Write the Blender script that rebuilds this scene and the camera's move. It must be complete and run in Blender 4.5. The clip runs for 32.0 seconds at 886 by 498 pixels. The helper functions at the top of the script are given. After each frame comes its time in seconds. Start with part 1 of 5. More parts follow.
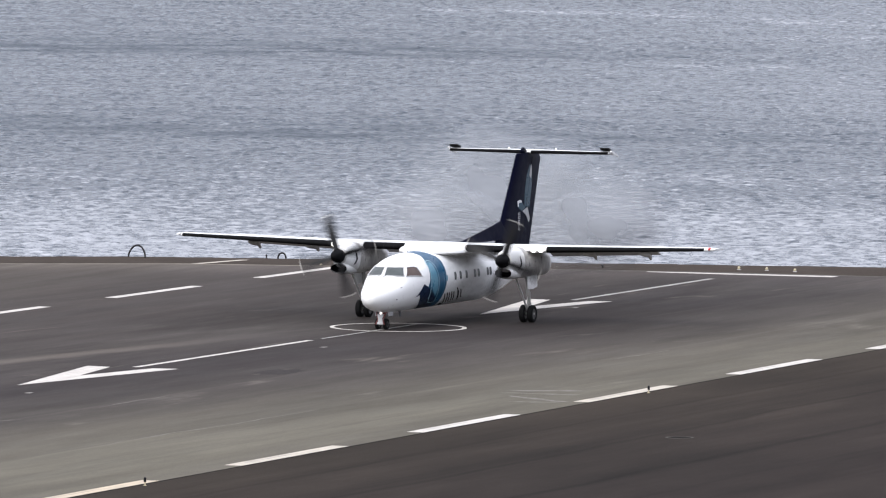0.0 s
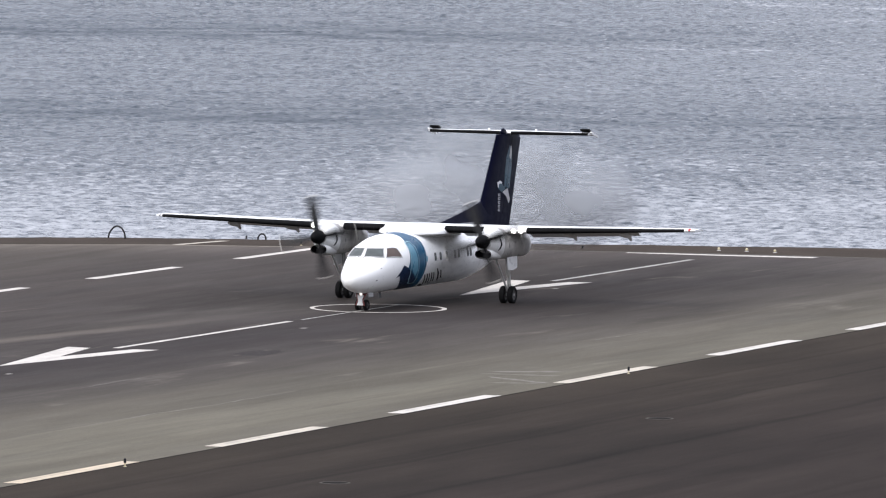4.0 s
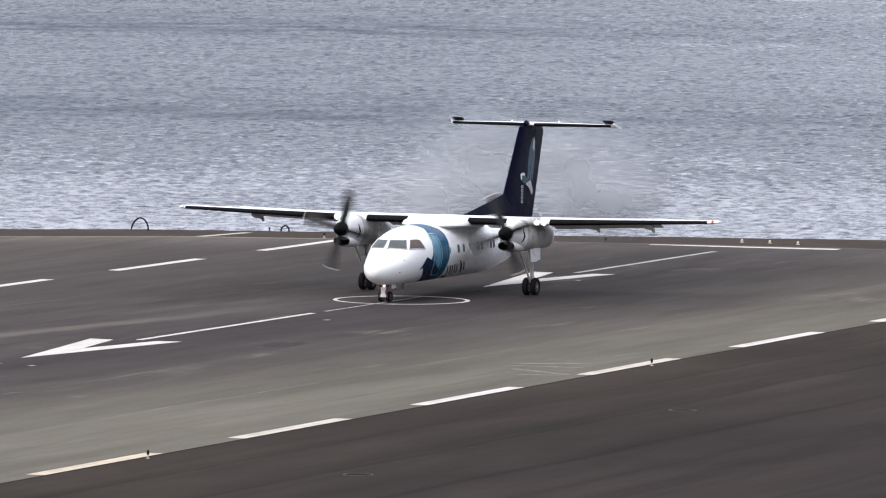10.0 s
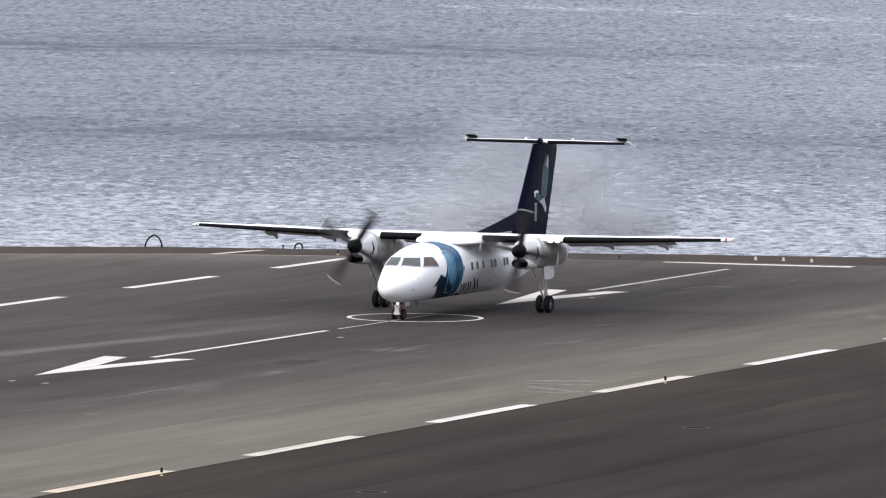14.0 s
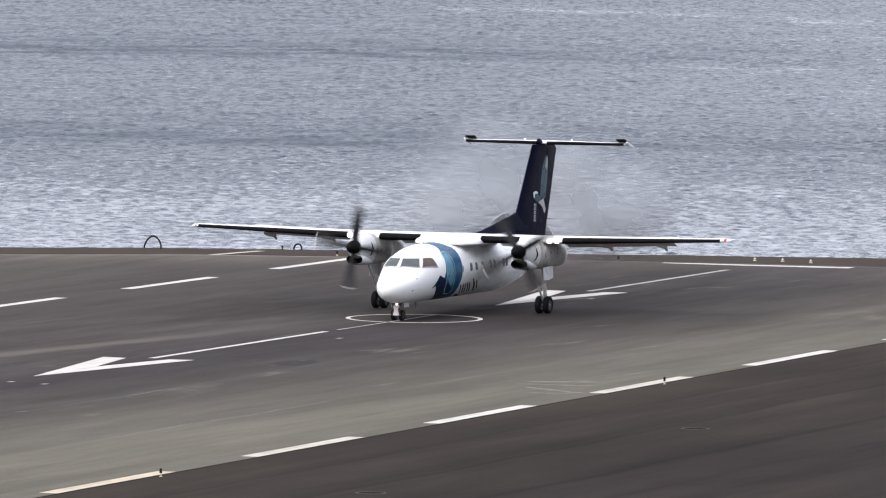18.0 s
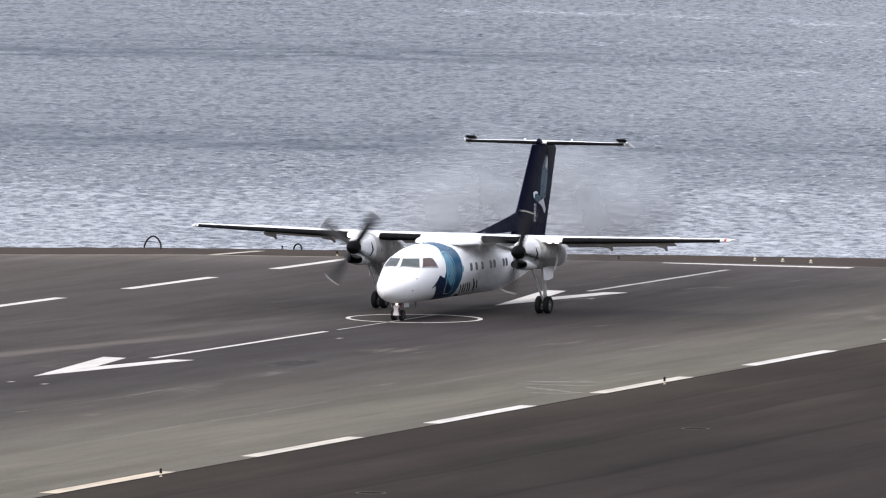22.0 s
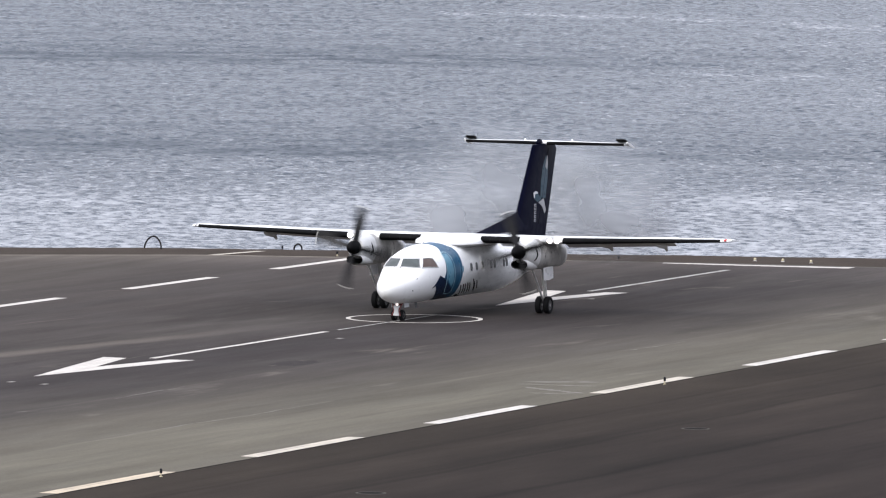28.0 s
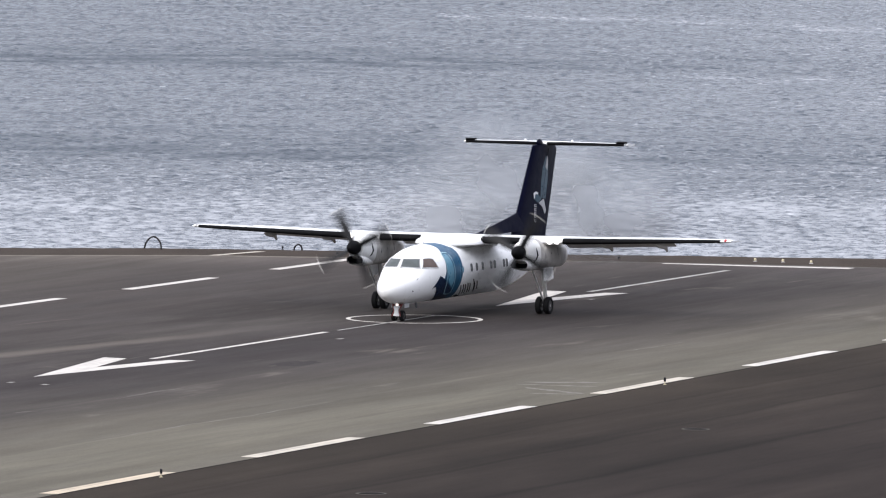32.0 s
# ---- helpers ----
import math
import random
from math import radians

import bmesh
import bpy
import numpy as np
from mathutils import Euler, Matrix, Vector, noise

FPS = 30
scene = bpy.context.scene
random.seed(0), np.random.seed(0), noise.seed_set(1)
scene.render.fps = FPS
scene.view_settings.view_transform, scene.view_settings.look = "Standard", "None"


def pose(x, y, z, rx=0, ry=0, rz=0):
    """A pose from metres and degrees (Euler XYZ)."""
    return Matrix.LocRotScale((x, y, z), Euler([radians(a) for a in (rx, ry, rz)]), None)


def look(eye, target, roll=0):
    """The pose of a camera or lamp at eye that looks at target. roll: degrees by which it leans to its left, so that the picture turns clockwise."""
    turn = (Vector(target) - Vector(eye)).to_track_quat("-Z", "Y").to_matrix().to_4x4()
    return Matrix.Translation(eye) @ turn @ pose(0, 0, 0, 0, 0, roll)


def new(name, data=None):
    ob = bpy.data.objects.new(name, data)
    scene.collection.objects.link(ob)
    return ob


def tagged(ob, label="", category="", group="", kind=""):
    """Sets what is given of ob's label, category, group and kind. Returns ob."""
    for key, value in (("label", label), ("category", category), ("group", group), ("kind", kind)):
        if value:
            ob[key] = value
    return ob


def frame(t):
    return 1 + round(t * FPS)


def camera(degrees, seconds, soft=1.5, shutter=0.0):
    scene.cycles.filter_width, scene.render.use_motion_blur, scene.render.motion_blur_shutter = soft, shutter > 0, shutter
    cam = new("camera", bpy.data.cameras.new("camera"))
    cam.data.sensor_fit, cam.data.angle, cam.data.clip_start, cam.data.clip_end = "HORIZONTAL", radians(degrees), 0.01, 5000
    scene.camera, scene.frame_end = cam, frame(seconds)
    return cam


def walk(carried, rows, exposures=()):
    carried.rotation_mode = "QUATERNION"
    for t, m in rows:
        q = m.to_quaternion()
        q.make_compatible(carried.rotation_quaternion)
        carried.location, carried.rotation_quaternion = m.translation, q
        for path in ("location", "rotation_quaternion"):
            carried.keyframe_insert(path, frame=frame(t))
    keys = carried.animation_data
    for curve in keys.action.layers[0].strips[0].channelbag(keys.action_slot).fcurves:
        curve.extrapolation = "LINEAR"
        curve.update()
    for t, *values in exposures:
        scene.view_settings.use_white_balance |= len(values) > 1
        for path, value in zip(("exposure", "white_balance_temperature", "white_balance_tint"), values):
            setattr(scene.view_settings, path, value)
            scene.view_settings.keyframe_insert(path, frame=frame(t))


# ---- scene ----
# ---------------------------------------------------------------- camera and its walk
LENS = 5.206
cam = camera(LENS, 32.0, soft=1.15, shutter=0.6)
EYE = Vector((401.77, 155.12, 27.08))
YAW, PITCH, ROLL = math.pi + 0.3685 - 0.0046, -math.atan2(27.08, 430.68) + 0.0074, 0.527
DOT = radians(LENS) / 1568            # small angle unit for the sway


def aim(side, lift):
    """The camera on its stand, swayed to its left by side units and upwards by lift units."""
    yaw, pitch = YAW + side * DOT, PITCH + lift * DOT
    way = Vector((math.cos(yaw) * math.cos(pitch), math.sin(yaw) * math.cos(pitch), math.sin(pitch)))
    return look(EYE, EYE + way * 100, ROLL)


SWAY = [(0, -28, 16), (0.5, -22, 11.3), (1, -41, 10.3), (1.5, -61.3, 11), (2, -61.3, 7.8), (2.5, -61, -6.4), (3, -57, -15.6),
        (3.5, -62.5, -17), (4.5, -64, -17.4), (5.5, -61.5, -17.3), (6, -43.5, -19.5), (6.5, -65, -18), (7, -63, -16.7), (7.5, -63, -15.3),
        (8, -27.8, -16.6), (8.5, -12.6, -18), (9, 4.6, -41), (9.5, -5, -38), (10, -23, -32.3), (10.5, -21, -37), (11, 7, -41.4),
        (11.5, 12.6, -27.4), (12, 10.8, -24.5), (12.5, 10.7, -23), (13, 9.2, -20), (13.5, 5.5, -6), (14, 1.5, -1.5), (14.5, 1, -1.3),
        (15.5, 0.4, -0.5), (16.5, 0, 0), (20, 0, 0), (25.5, 0, 0), (27.5, 0.2, 0.2), (29, 0.5, 0.5), (30, 0.5, 1), (32, 0.5, 1)]
walk(cam, [(t, aim(a, b)) for t, a, b in SWAY])

# ---------------------------------------------------------------- world, sun, exposure
world = bpy.data.worlds.new("overcast_sky")
scene.world = world
world.use_nodes = True
wn, wl = world.node_tree.nodes, world.node_tree.links
sky = wn.new("ShaderNodeTexSky")
sky.sky_type = "NISHITA"
sky.sun_disc = False
sky.sun_elevation, sky.sun_rotation = radians(43.0), radians(108.1)
sky.air_density, sky.dust_density, sky.ozone_density = 1.0, 4.0, 1.0
grey = wn.new("ShaderNodeHueSaturation")
grey.inputs["Saturation"].default_value = 0.4
wl.new(sky.outputs["Color"], grey.inputs["Color"])
veil = wn.new("ShaderNodeMix")
veil.data_type = "RGBA"
veil.inputs["Factor"].default_value = 0.7
place = wn.new("ShaderNodeTexCoord")
split = wn.new("ShaderNodeSeparateXYZ")
wl.new(place.outputs["Generated"], split.inputs["Vector"])
rise = wn.new("ShaderNodeValToRGB")                      # cloud cover, brighter overhead than at the horizon
for e, (at, v) in zip((rise.color_ramp.elements[0], rise.color_ramp.elements[1], rise.color_ramp.elements.new(0.12), rise.color_ramp.elements.new(0.35)),
                      ((0.0, 0.384), (1.0, 0.80), (0.12, 0.538), (0.35, 0.69))):
    e.position, e.color = at, (v, v, v, 1)
wl.new(split.outputs["Z"], rise.inputs["Fac"])
cloud = wn.new("ShaderNodeVectorMath")
cloud.operation = "SCALE"
cloud.inputs[0].default_value = (16.4, 17.15, 20.0)
wl.new(rise.outputs["Color"], cloud.inputs["Scale"])
wl.new(cloud.outputs["Vector"], veil.inputs["B"])
wl.new(grey.outputs["Color"], veil.inputs["A"])
wl.new(veil.outputs["Result"], wn["Background"].inputs["Color"])
wn["Background"].inputs["Strength"].default_value = 0.12
sun_data = bpy.data.lights.new("sun", "SUN")
sun_data.energy, sun_data.angle, sun_data.color = 2.85, radians(38), (1.0, 0.97, 0.93)
sun = new("sun", sun_data)
sun.matrix_world = look((110, -36, 108), (0, 0, 0))
scene.view_settings.exposure = 0.0

# ---------------------------------------------------------------- materials


class Mat:
    """A node material with a few short ways to wire it."""

    def __init__(self, name, rough=0.6, metal=0.0, color=(0.5, 0.5, 0.5), spec=0.5):
        self.m = bpy.data.materials.new(name)
        self.m.use_nodes = True
        self.n, self.l = self.m.node_tree.nodes, self.m.node_tree.links
        self.b = self.n["Principled BSDF"]
        self.b.inputs["Roughness"].default_value = rough
        self.b.inputs["Metallic"].default_value = metal
        self.b.inputs["Base Color"].default_value = (*color, 1)
        self.b.inputs["Specular IOR Level"].default_value = spec
        self.tc = self.n.new("ShaderNodeTexCoord")

    def coords(self, scale=(1, 1, 1), spin=0):
        q = self.n.new("ShaderNodeMapping")
        q.inputs["Scale"].default_value = scale
        q.inputs["Rotation"].default_value = (0, 0, spin)
        self.l.new(self.tc.outputs["Object"], q.inputs["Vector"])
        return q.outputs["Vector"]

    def noise(self, size, scale=(1, 1, 1), detail=4, rough=0.55, spin=0, warp=0.0):
        q = self.n.new("ShaderNodeTexNoise")
        q.inputs["Scale"].default_value = size
        q.inputs["Detail"].default_value = detail
        q.inputs["Roughness"].default_value = rough
        q.inputs["Distortion"].default_value = warp
        self.l.new(self.coords(scale, spin), q.inputs["Vector"])
        return q.outputs["Fac"]

    def ramp(self, fac, stops, smooth=False):
        q = self.n.new("ShaderNodeValToRGB")
        q.color_ramp.interpolation = "EASE" if smooth else "LINEAR"
        e = q.color_ramp.elements
        while len(e) < len(stops):
            e.new(0.5)
        for k, (p, c) in zip(e, stops):
            k.position, k.color = p, (*((c, c, c) if isinstance(c, (int, float)) else c), 1)
        self.l.new(fac, q.inputs["Fac"])
        return q.outputs["Color"]

    def mix(self, a, b, fac=0.5, how="MIX"):
        q = self.n.new("ShaderNodeMix")
        q.data_type, q.blend_type = "RGBA", how
        for s, v in ((q.inputs["Factor"], fac), (q.inputs["A"], a), (q.inputs["B"], b)):
            if isinstance(v, (int, float)):
                s.default_value = v
            elif isinstance(v, tuple):
                s.default_value = (*v, 1)
            else:
                self.l.new(v, s)
        return q.outputs["Result"]

    def math(self, op, a, b=0.0):
        q = self.n.new("ShaderNodeMath")
        q.operation = op
        for s, v in zip(q.inputs, (a, b)):
            if isinstance(v, (int, float)):
                s.default_value = v
            else:
                self.l.new(v, s)
        return q.outputs[0]

    def color(self, c):
        self.l.new(c, self.b.inputs["Base Color"])
        return self

    def rough(self, c):
        self.l.new(c, self.b.inputs["Roughness"])
        return self

    def bump(self, h, strength=0.3, dist=0.01):
        q = self.n.new("ShaderNodeBump")
        q.inputs["Strength"].default_value = strength
        q.inputs["Distance"].default_value = dist
        self.l.new(h, q.inputs["Height"])
        old = self.b.inputs["Normal"].links
        if old:
            self.l.new(old[0].from_socket, q.inputs["Normal"])
        self.l.new(q.outputs["Normal"], self.b.inputs["Normal"])
        return self

    def joint(self, tone, wander, y0, half, much):
        """Tint a lengthwise paver joint at y0: much below 1 darkens, above 1 pales."""
        d = self.math("ABSOLUTE", self.math("SUBTRACT", self.math("ADD", self.axis(1), wander), y0))
        return self.mix(tone, self.ramp(self.math("DIVIDE", d, half * 2), [(0.0, much), (0.18, 1 + (much - 1) * 0.7), (0.5, 1.0)]), 1.0, "MULTIPLY")

    def axis(self, k):
        q = self.n.new("ShaderNodeSeparateXYZ")
        self.l.new(self.tc.outputs["Object"], q.inputs["Vector"])
        return q.outputs[k]


def worn(name, color, rough=0.5, metal=0.0, dirt=0.15, size=1.5, bump=0.0, spec=0.4):
    """A painted, plastic or metal surface with stains at two scales."""
    m = Mat(name, rough, metal, color, spec)
    dark = tuple(c * (1 - dirt) for c in color)
    f = m.ramp(m.noise(size, detail=6), [(0.35, 0.0), (0.7, 1.0)])
    c = m.mix(color, dark, f)
    g = m.ramp(m.noise(size * 14, detail=3), [(0.3, 1 - dirt * 0.5), (0.7, 1.0)])
    m.color(m.mix(c, g, 1.0, "MULTIPLY"))
    m.rough(m.ramp(m.noise(size * 3), [(0.3, max(rough - 0.08, 0.02)), (0.7, min(rough + 0.1, 1))]))
    if bump:
        m.bump(m.noise(size * 30), bump, 0.004)
    return m.m


def fuselage_paint():
    """White paint with plate joints and oily streaks along the hull, deepened aft as painted wing shade."""
    m = Mat("streaked_white_paint", 0.32, 0, (0.86, 0.86, 0.86), 0.4)
    drawn = m.ramp(m.noise(1.6, (0.22, 1.0, 1.0), 6, 0.65), [(0.42, 1.0), (0.56, 0.84), (0.72, 0.64)])
    spot = m.ramp(m.noise(5.0, (0.6, 1, 1), 5, 0.7), [(0.54, 1.0), (0.70, 0.74)])
    # streaks strengthened aft, putting the wing's shade into the colour
    aft = m.ramp(m.math("DIVIDE", m.math("ADD", m.axis(0), 12.0), 12.0), [(0.52, 1.0), (0.66, 0.12)])
    c = m.mix((0.86, 0.86, 0.86), m.mix(drawn, spot, 1.0, "MULTIPLY"), aft, "MULTIPLY")
    plate = m.math("ABSOLUTE", m.math("SUBTRACT", m.math("FRACT", m.math("MULTIPLY", m.axis(0), 0.55)), 0.5))
    m.color(m.mix(c, m.ramp(plate, [(0.0, 0.94), (0.006, 0.97), (0.012, 1.0)]), 1.0, "MULTIPLY"))
    m.rough(m.ramp(m.noise(2.4), [(0.3, 0.26), (0.7, 0.42)]))
    return m.m


def asphalt_runway():
    m = Mat("runway_asphalt", 0.95, spec=0.06)
    x, y = m.axis(0), m.axis(1)
    wander = m.math("MULTIPLY", m.math("SUBTRACT", m.noise(0.05, (1, 1.6, 1), 5), 0.5), 4.0)
    slant = m.math("MULTIPLY", m.math("MAXIMUM", x, 0.0), 0.09)      # the worn lanes fan out towards the near end
    lane = m.math("DIVIDE", m.math("ADD", m.math("ADD", m.math("ADD", y, slant), wander), 45.0), 75.0)

    def at(v):
        return (v + 45.0) / 75.0
    tone = m.ramp(lane, [(at(-40), (0.0860, 0.0755, 0.0670)), (at(-27), (0.0770, 0.0680, 0.0608)), (at(-22), (0.0650, 0.0571, 0.0532)), (at(-12), (0.0615, 0.0538, 0.0505)),
                         (at(-5.0), (0.0620, 0.0545, 0.0508)), (at(-1), (0.0550, 0.0484, 0.0463)), (at(5), (0.0490, 0.0428, 0.0421)),
                         (at(9), (0.0590, 0.0523, 0.0492)), (at(13.5), (0.0810, 0.0726, 0.0650)), (at(18), (0.1120, 0.1028, 0.0860)), (at(25), (0.1415, 0.1320, 0.1070))])
    dark = m.ramp(m.math("DIVIDE", m.math("ADD", x, 60.0), 120.0), [(0.0, 0.95), (0.25, 0.80), (0.40, 0.74), (0.49, 0.74), (0.58, 0.98)], True)      # rubber tone that also paints in the standing aircraft's shade
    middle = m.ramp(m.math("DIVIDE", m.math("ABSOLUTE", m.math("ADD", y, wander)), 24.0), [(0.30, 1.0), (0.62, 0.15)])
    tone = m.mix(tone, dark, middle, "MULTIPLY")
    rim = m.math("SUBTRACT", m.math("ADD", x, m.math("MULTIPLY", m.math("MINIMUM", y, 0.0), 0.25)), m.math("MULTIPLY", m.math("MAXIMUM", m.math("SUBTRACT", y, 2.0), 0.0), 0.5))
    pale_rim = m.ramp(m.math("DIVIDE", m.math("ADD", rim, 55.0), 25.0), [(0.18, 1.60), (0.34, 1.40), (0.52, 1.08), (0.70, 1.0)])
    tone = m.mix(tone, pale_rim, 1.0, "MULTIPLY")
    # a pale track swinging towards the circle
    off = m.math("ADD", m.math("ADD", y, m.math("MULTIPLY", x, 0.145)), m.math("ADD", 2.05, m.math("MULTIPLY", m.math("SUBTRACT", m.noise(0.25, (1, 1, 1), 4), 0.5), 1.1)))
    track = m.ramp(m.math("ABSOLUTE", off), [(0.0, 0.9), (0.4, 0.7), (1.0, 0.0)])
    track = m.mix(track, m.ramp(m.math("DIVIDE", x, 60.0), [(0.08, 0.0), (0.3, 1.0)]), 1.0, "MULTIPLY")
    tone = m.mix(tone, (0.125, 0.111, 0.098), track)
    streak = m.ramp(m.noise(0.30, (0.12, 1.5, 1), 5, 0.55), [(0.3, 0.84), (0.5, 1.0), (0.72, 1.12)])
    tone = m.mix(tone, streak, 0.9, "MULTIPLY")
    blot = m.ramp(m.noise(0.13, (0.16, 1.3, 1), 7, 0.62, 0.02, 0.5), [(0.30, 0.78), (0.5, 1.0), (0.70, 1.15)])
    tone = m.mix(tone, blot, 0.9, "MULTIPLY")
    smear = m.ramp(m.noise(0.5, (0.13, 1.2, 1), 6, 0.66, 0.02, 0.4), [(0.32, 0.87), (0.5, 1.0), (0.68, 1.12)])
    tone = m.mix(tone, smear, 0.9, "MULTIPLY")
    pale = m.ramp(m.noise(0.07, (0.3, 1.4, 1), 6, 0.66, 0.03), [(0.54, 0.0), (0.68, 0.5)])
    tone = m.mix(tone, (0.105, 0.097, 0.088), pale)
    scuff = m.ramp(m.noise(0.45, (0.3, 1.6, 1), 7, 0.75, 0.05), [(0.58, 0.0), (0.70, 0.22)])
    tone = m.mix(tone, (0.14, 0.129, 0.115), scuff)
    # paver lanes, each a little paler than the last
    drift = m.math("MULTIPLY", m.math("SUBTRACT", m.noise(0.11, (0.5, 0.5, 1), 5, 0.65), 0.5), 1.3)
    across = m.math("DIVIDE", m.math("ADD", m.math("ADD", y, drift), 30.0), 60.0)
    tone = m.mix(tone, m.ramp(across, [(0.48, 1.0), (0.621, 0.93), (0.631, 1.01), (0.745, 0.94), (0.76, 0.91), (0.767, 0.99), (0.9, 0.94)]), 1.0, "MULTIPLY")
    for y0, half, much in ((-13.5, 0.5, 1.10), (-7.6, 0.35, 0.9), (7.55, 0.22, 1.16), (15.75, 0.25, 1.15), (19.9, 0.3, 0.93)):
        tone = m.joint(tone, drift, y0, half, much)
    # joints and cracks with pale dust
    seam = m.ramp(m.math("ABSOLUTE", m.math("SUBTRACT", m.noise(0.085, (0.13, 1.0, 1), 4, 0.5, 0.03), 0.5)), [(0.0, 0.7), (0.004, 0.4), (0.009, 0.0)])
    seam = m.mix(seam, m.ramp(m.noise(0.2, (0.6, 1, 1), 5, 0.6), [(0.52, 0.0), (0.64, 0.8)]), 1.0, "MULTIPLY")
    tone = m.mix(tone, (0.185, 0.168, 0.145), seam)
    comb = m.ramp(m.noise(1.0, (0.14, 2.6, 1), 6, 0.66, 0.01), [(0.28, 0.82), (0.5, 1.0), (0.72, 1.18)])
    tone = m.mix(tone, comb, 0.28, "MULTIPLY")
    tone = m.mix(tone, (0.864, 0.838, 0.820), 1.0, "MULTIPLY")
    grain = m.ramp(m.noise(22, detail=3), [(0.25, 0.75), (0.75, 1.2)])
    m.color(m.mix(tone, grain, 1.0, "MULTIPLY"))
    m.bump(m.noise(45, detail=2), 0.3, 0.006)
    m.rough(m.ramp(m.noise(0.3, (0.3, 1.5, 1)), [(0.3, 0.78), (0.7, 0.95)]))
    return m.m


def asphalt_apron():
    m = Mat("apron_asphalt", 0.95, spec=0.06)
    tone = m.ramp(m.noise(0.07, (0.5, 1.4, 1), 5), [(0.3, (.0204, .0160, .0134)), (0.5, (.0267, .0209, .0175)), (0.72, (.0347, .0273, .0225))])
    streak = m.ramp(m.noise(0.30, (0.05, 1.3, 1), 6, 0.6, 0.02), [(0.3, 0.66), (0.5, 1.0), (0.72, 1.26)])
    tone = m.mix(tone, streak, 0.9, "MULTIPLY")
    # straight paver lanes with dark joints between them
    drift = m.math("MULTIPLY", m.math("SUBTRACT", m.noise(0.05, (0.6, 0.4, 1), 5, 0.6), 0.5), 2.2)
    for y0, half, much in ((27.5, 0.32, 0.74), (32.15, 0.30, 0.68), (37.7, 0.36, 0.66), (41.6, 0.3, 0.86), (45.2, 0.4, 1.22), (49.5, 0.35, 0.76), (54.5, 0.35, 0.8)):
        tone = m.joint(tone, drift, y0, half, much)
    across = m.math("DIVIDE", m.math("SUBTRACT", m.math("ADD", m.axis(1), drift), 20.0), 40.0)
    tone = m.mix(tone, m.ramp(across, [(0.1, 1.05), (0.186, 1.0), (0.19, 1.10), (0.302, 0.95), (0.306, 1.06), (0.44, 0.94), (0.444, 1.03), (0.63, 0.97), (0.64, 1.05), (0.9, 0.98)]), 1.0, "MULTIPLY")
    comb = m.ramp(m.noise(1.0, (0.12, 5.0, 1), 6, 0.7, 0.01), [(0.28, 0.82), (0.5, 1.0), (0.72, 1.16)])
    tone = m.mix(tone, comb, 0.6, "MULTIPLY")
    # dustier and more olive along the runway's side
    dust = m.ramp(m.math("DIVIDE", m.math("SUBTRACT", m.axis(1), 24.0), 40.0), [(0.0, (1.14, 1.15, 1.06)), (0.2, (1.0, 1.0, 0.98)), (0.45, (0.90, 0.89, 0.92)), (1.0, (0.84, 0.83, 0.85))])
    tone = m.mix(tone, dust, 1.0, "MULTIPLY")
    blot = m.ramp(m.noise(0.3, (0.25, 1, 1), 6, 0.65, 0.03, 0.5), [(0.32, 0.82), (0.5, 1.0), (0.68, 1.18)])
    tone = m.mix(tone, blot, 0.9, "MULTIPLY")
    grain = m.ramp(m.noise(24, detail=3), [(0.25, 0.75), (0.75, 1.2)])
    m.color(m.mix(tone, grain, 1.0, "MULTIPLY"))
    m.bump(m.noise(45, detail=2), 0.35, 0.006)
    return m.m


def earth():
    m = Mat("brown_earth", 0.95, spec=0.05)
    tone = m.ramp(m.noise(0.25, (1, 1, 1), 6, 0.6), [(0.3, (.043, .034, .028)), (0.55, (.053, .042, .035)), (0.8, (.067, .053, .044))])
    far = m.ramp(m.math("DIVIDE", m.axis(0), 400.0), [(0.45, 0.0), (0.6, 1.0)])
    grass = m.ramp(m.noise(0.5, (1, 1, 1), 6), [(0.3, (.035, .055, .018)), (0.7, (.075, .095, .035))])
    tone = m.mix(tone, grass, far)
    grain = m.ramp(m.noise(9, detail=4), [(0.25, 0.7), (0.75, 1.25)])
    m.color(m.mix(tone, grain, 1.0, "MULTIPLY"))
    m.bump(m.noise(6, detail=5), 0.6, 0.05)
    return m.m


def road_paint(name, color, wear=0.35):
    m = Mat(name, 0.8, spec=0.1)
    w = m.ramp(m.noise(0.9, (0.5, 2.0, 1), 7, 0.7), [(0.42, 0.0), (0.72, wear)])
    c = m.mix(color, (0.20, 0.19, 0.175), w)
    rub = m.ramp(m.noise(1.0, (0.10, 6.0, 1), 4, 0.6), [(0.48, 0.0), (0.64, wear * 0.9)])
    c = m.mix(c, (0.17, 0.155, 0.14), rub)
    grain = m.ramp(m.noise(16, detail=4), [(0.25, 0.80), (0.7, 1.05)])
    m.color(m.mix(c, grain, 1.0, "MULTIPLY"))
    m.bump(m.noise(40, detail=2), 0.2, 0.004)
    return m.m


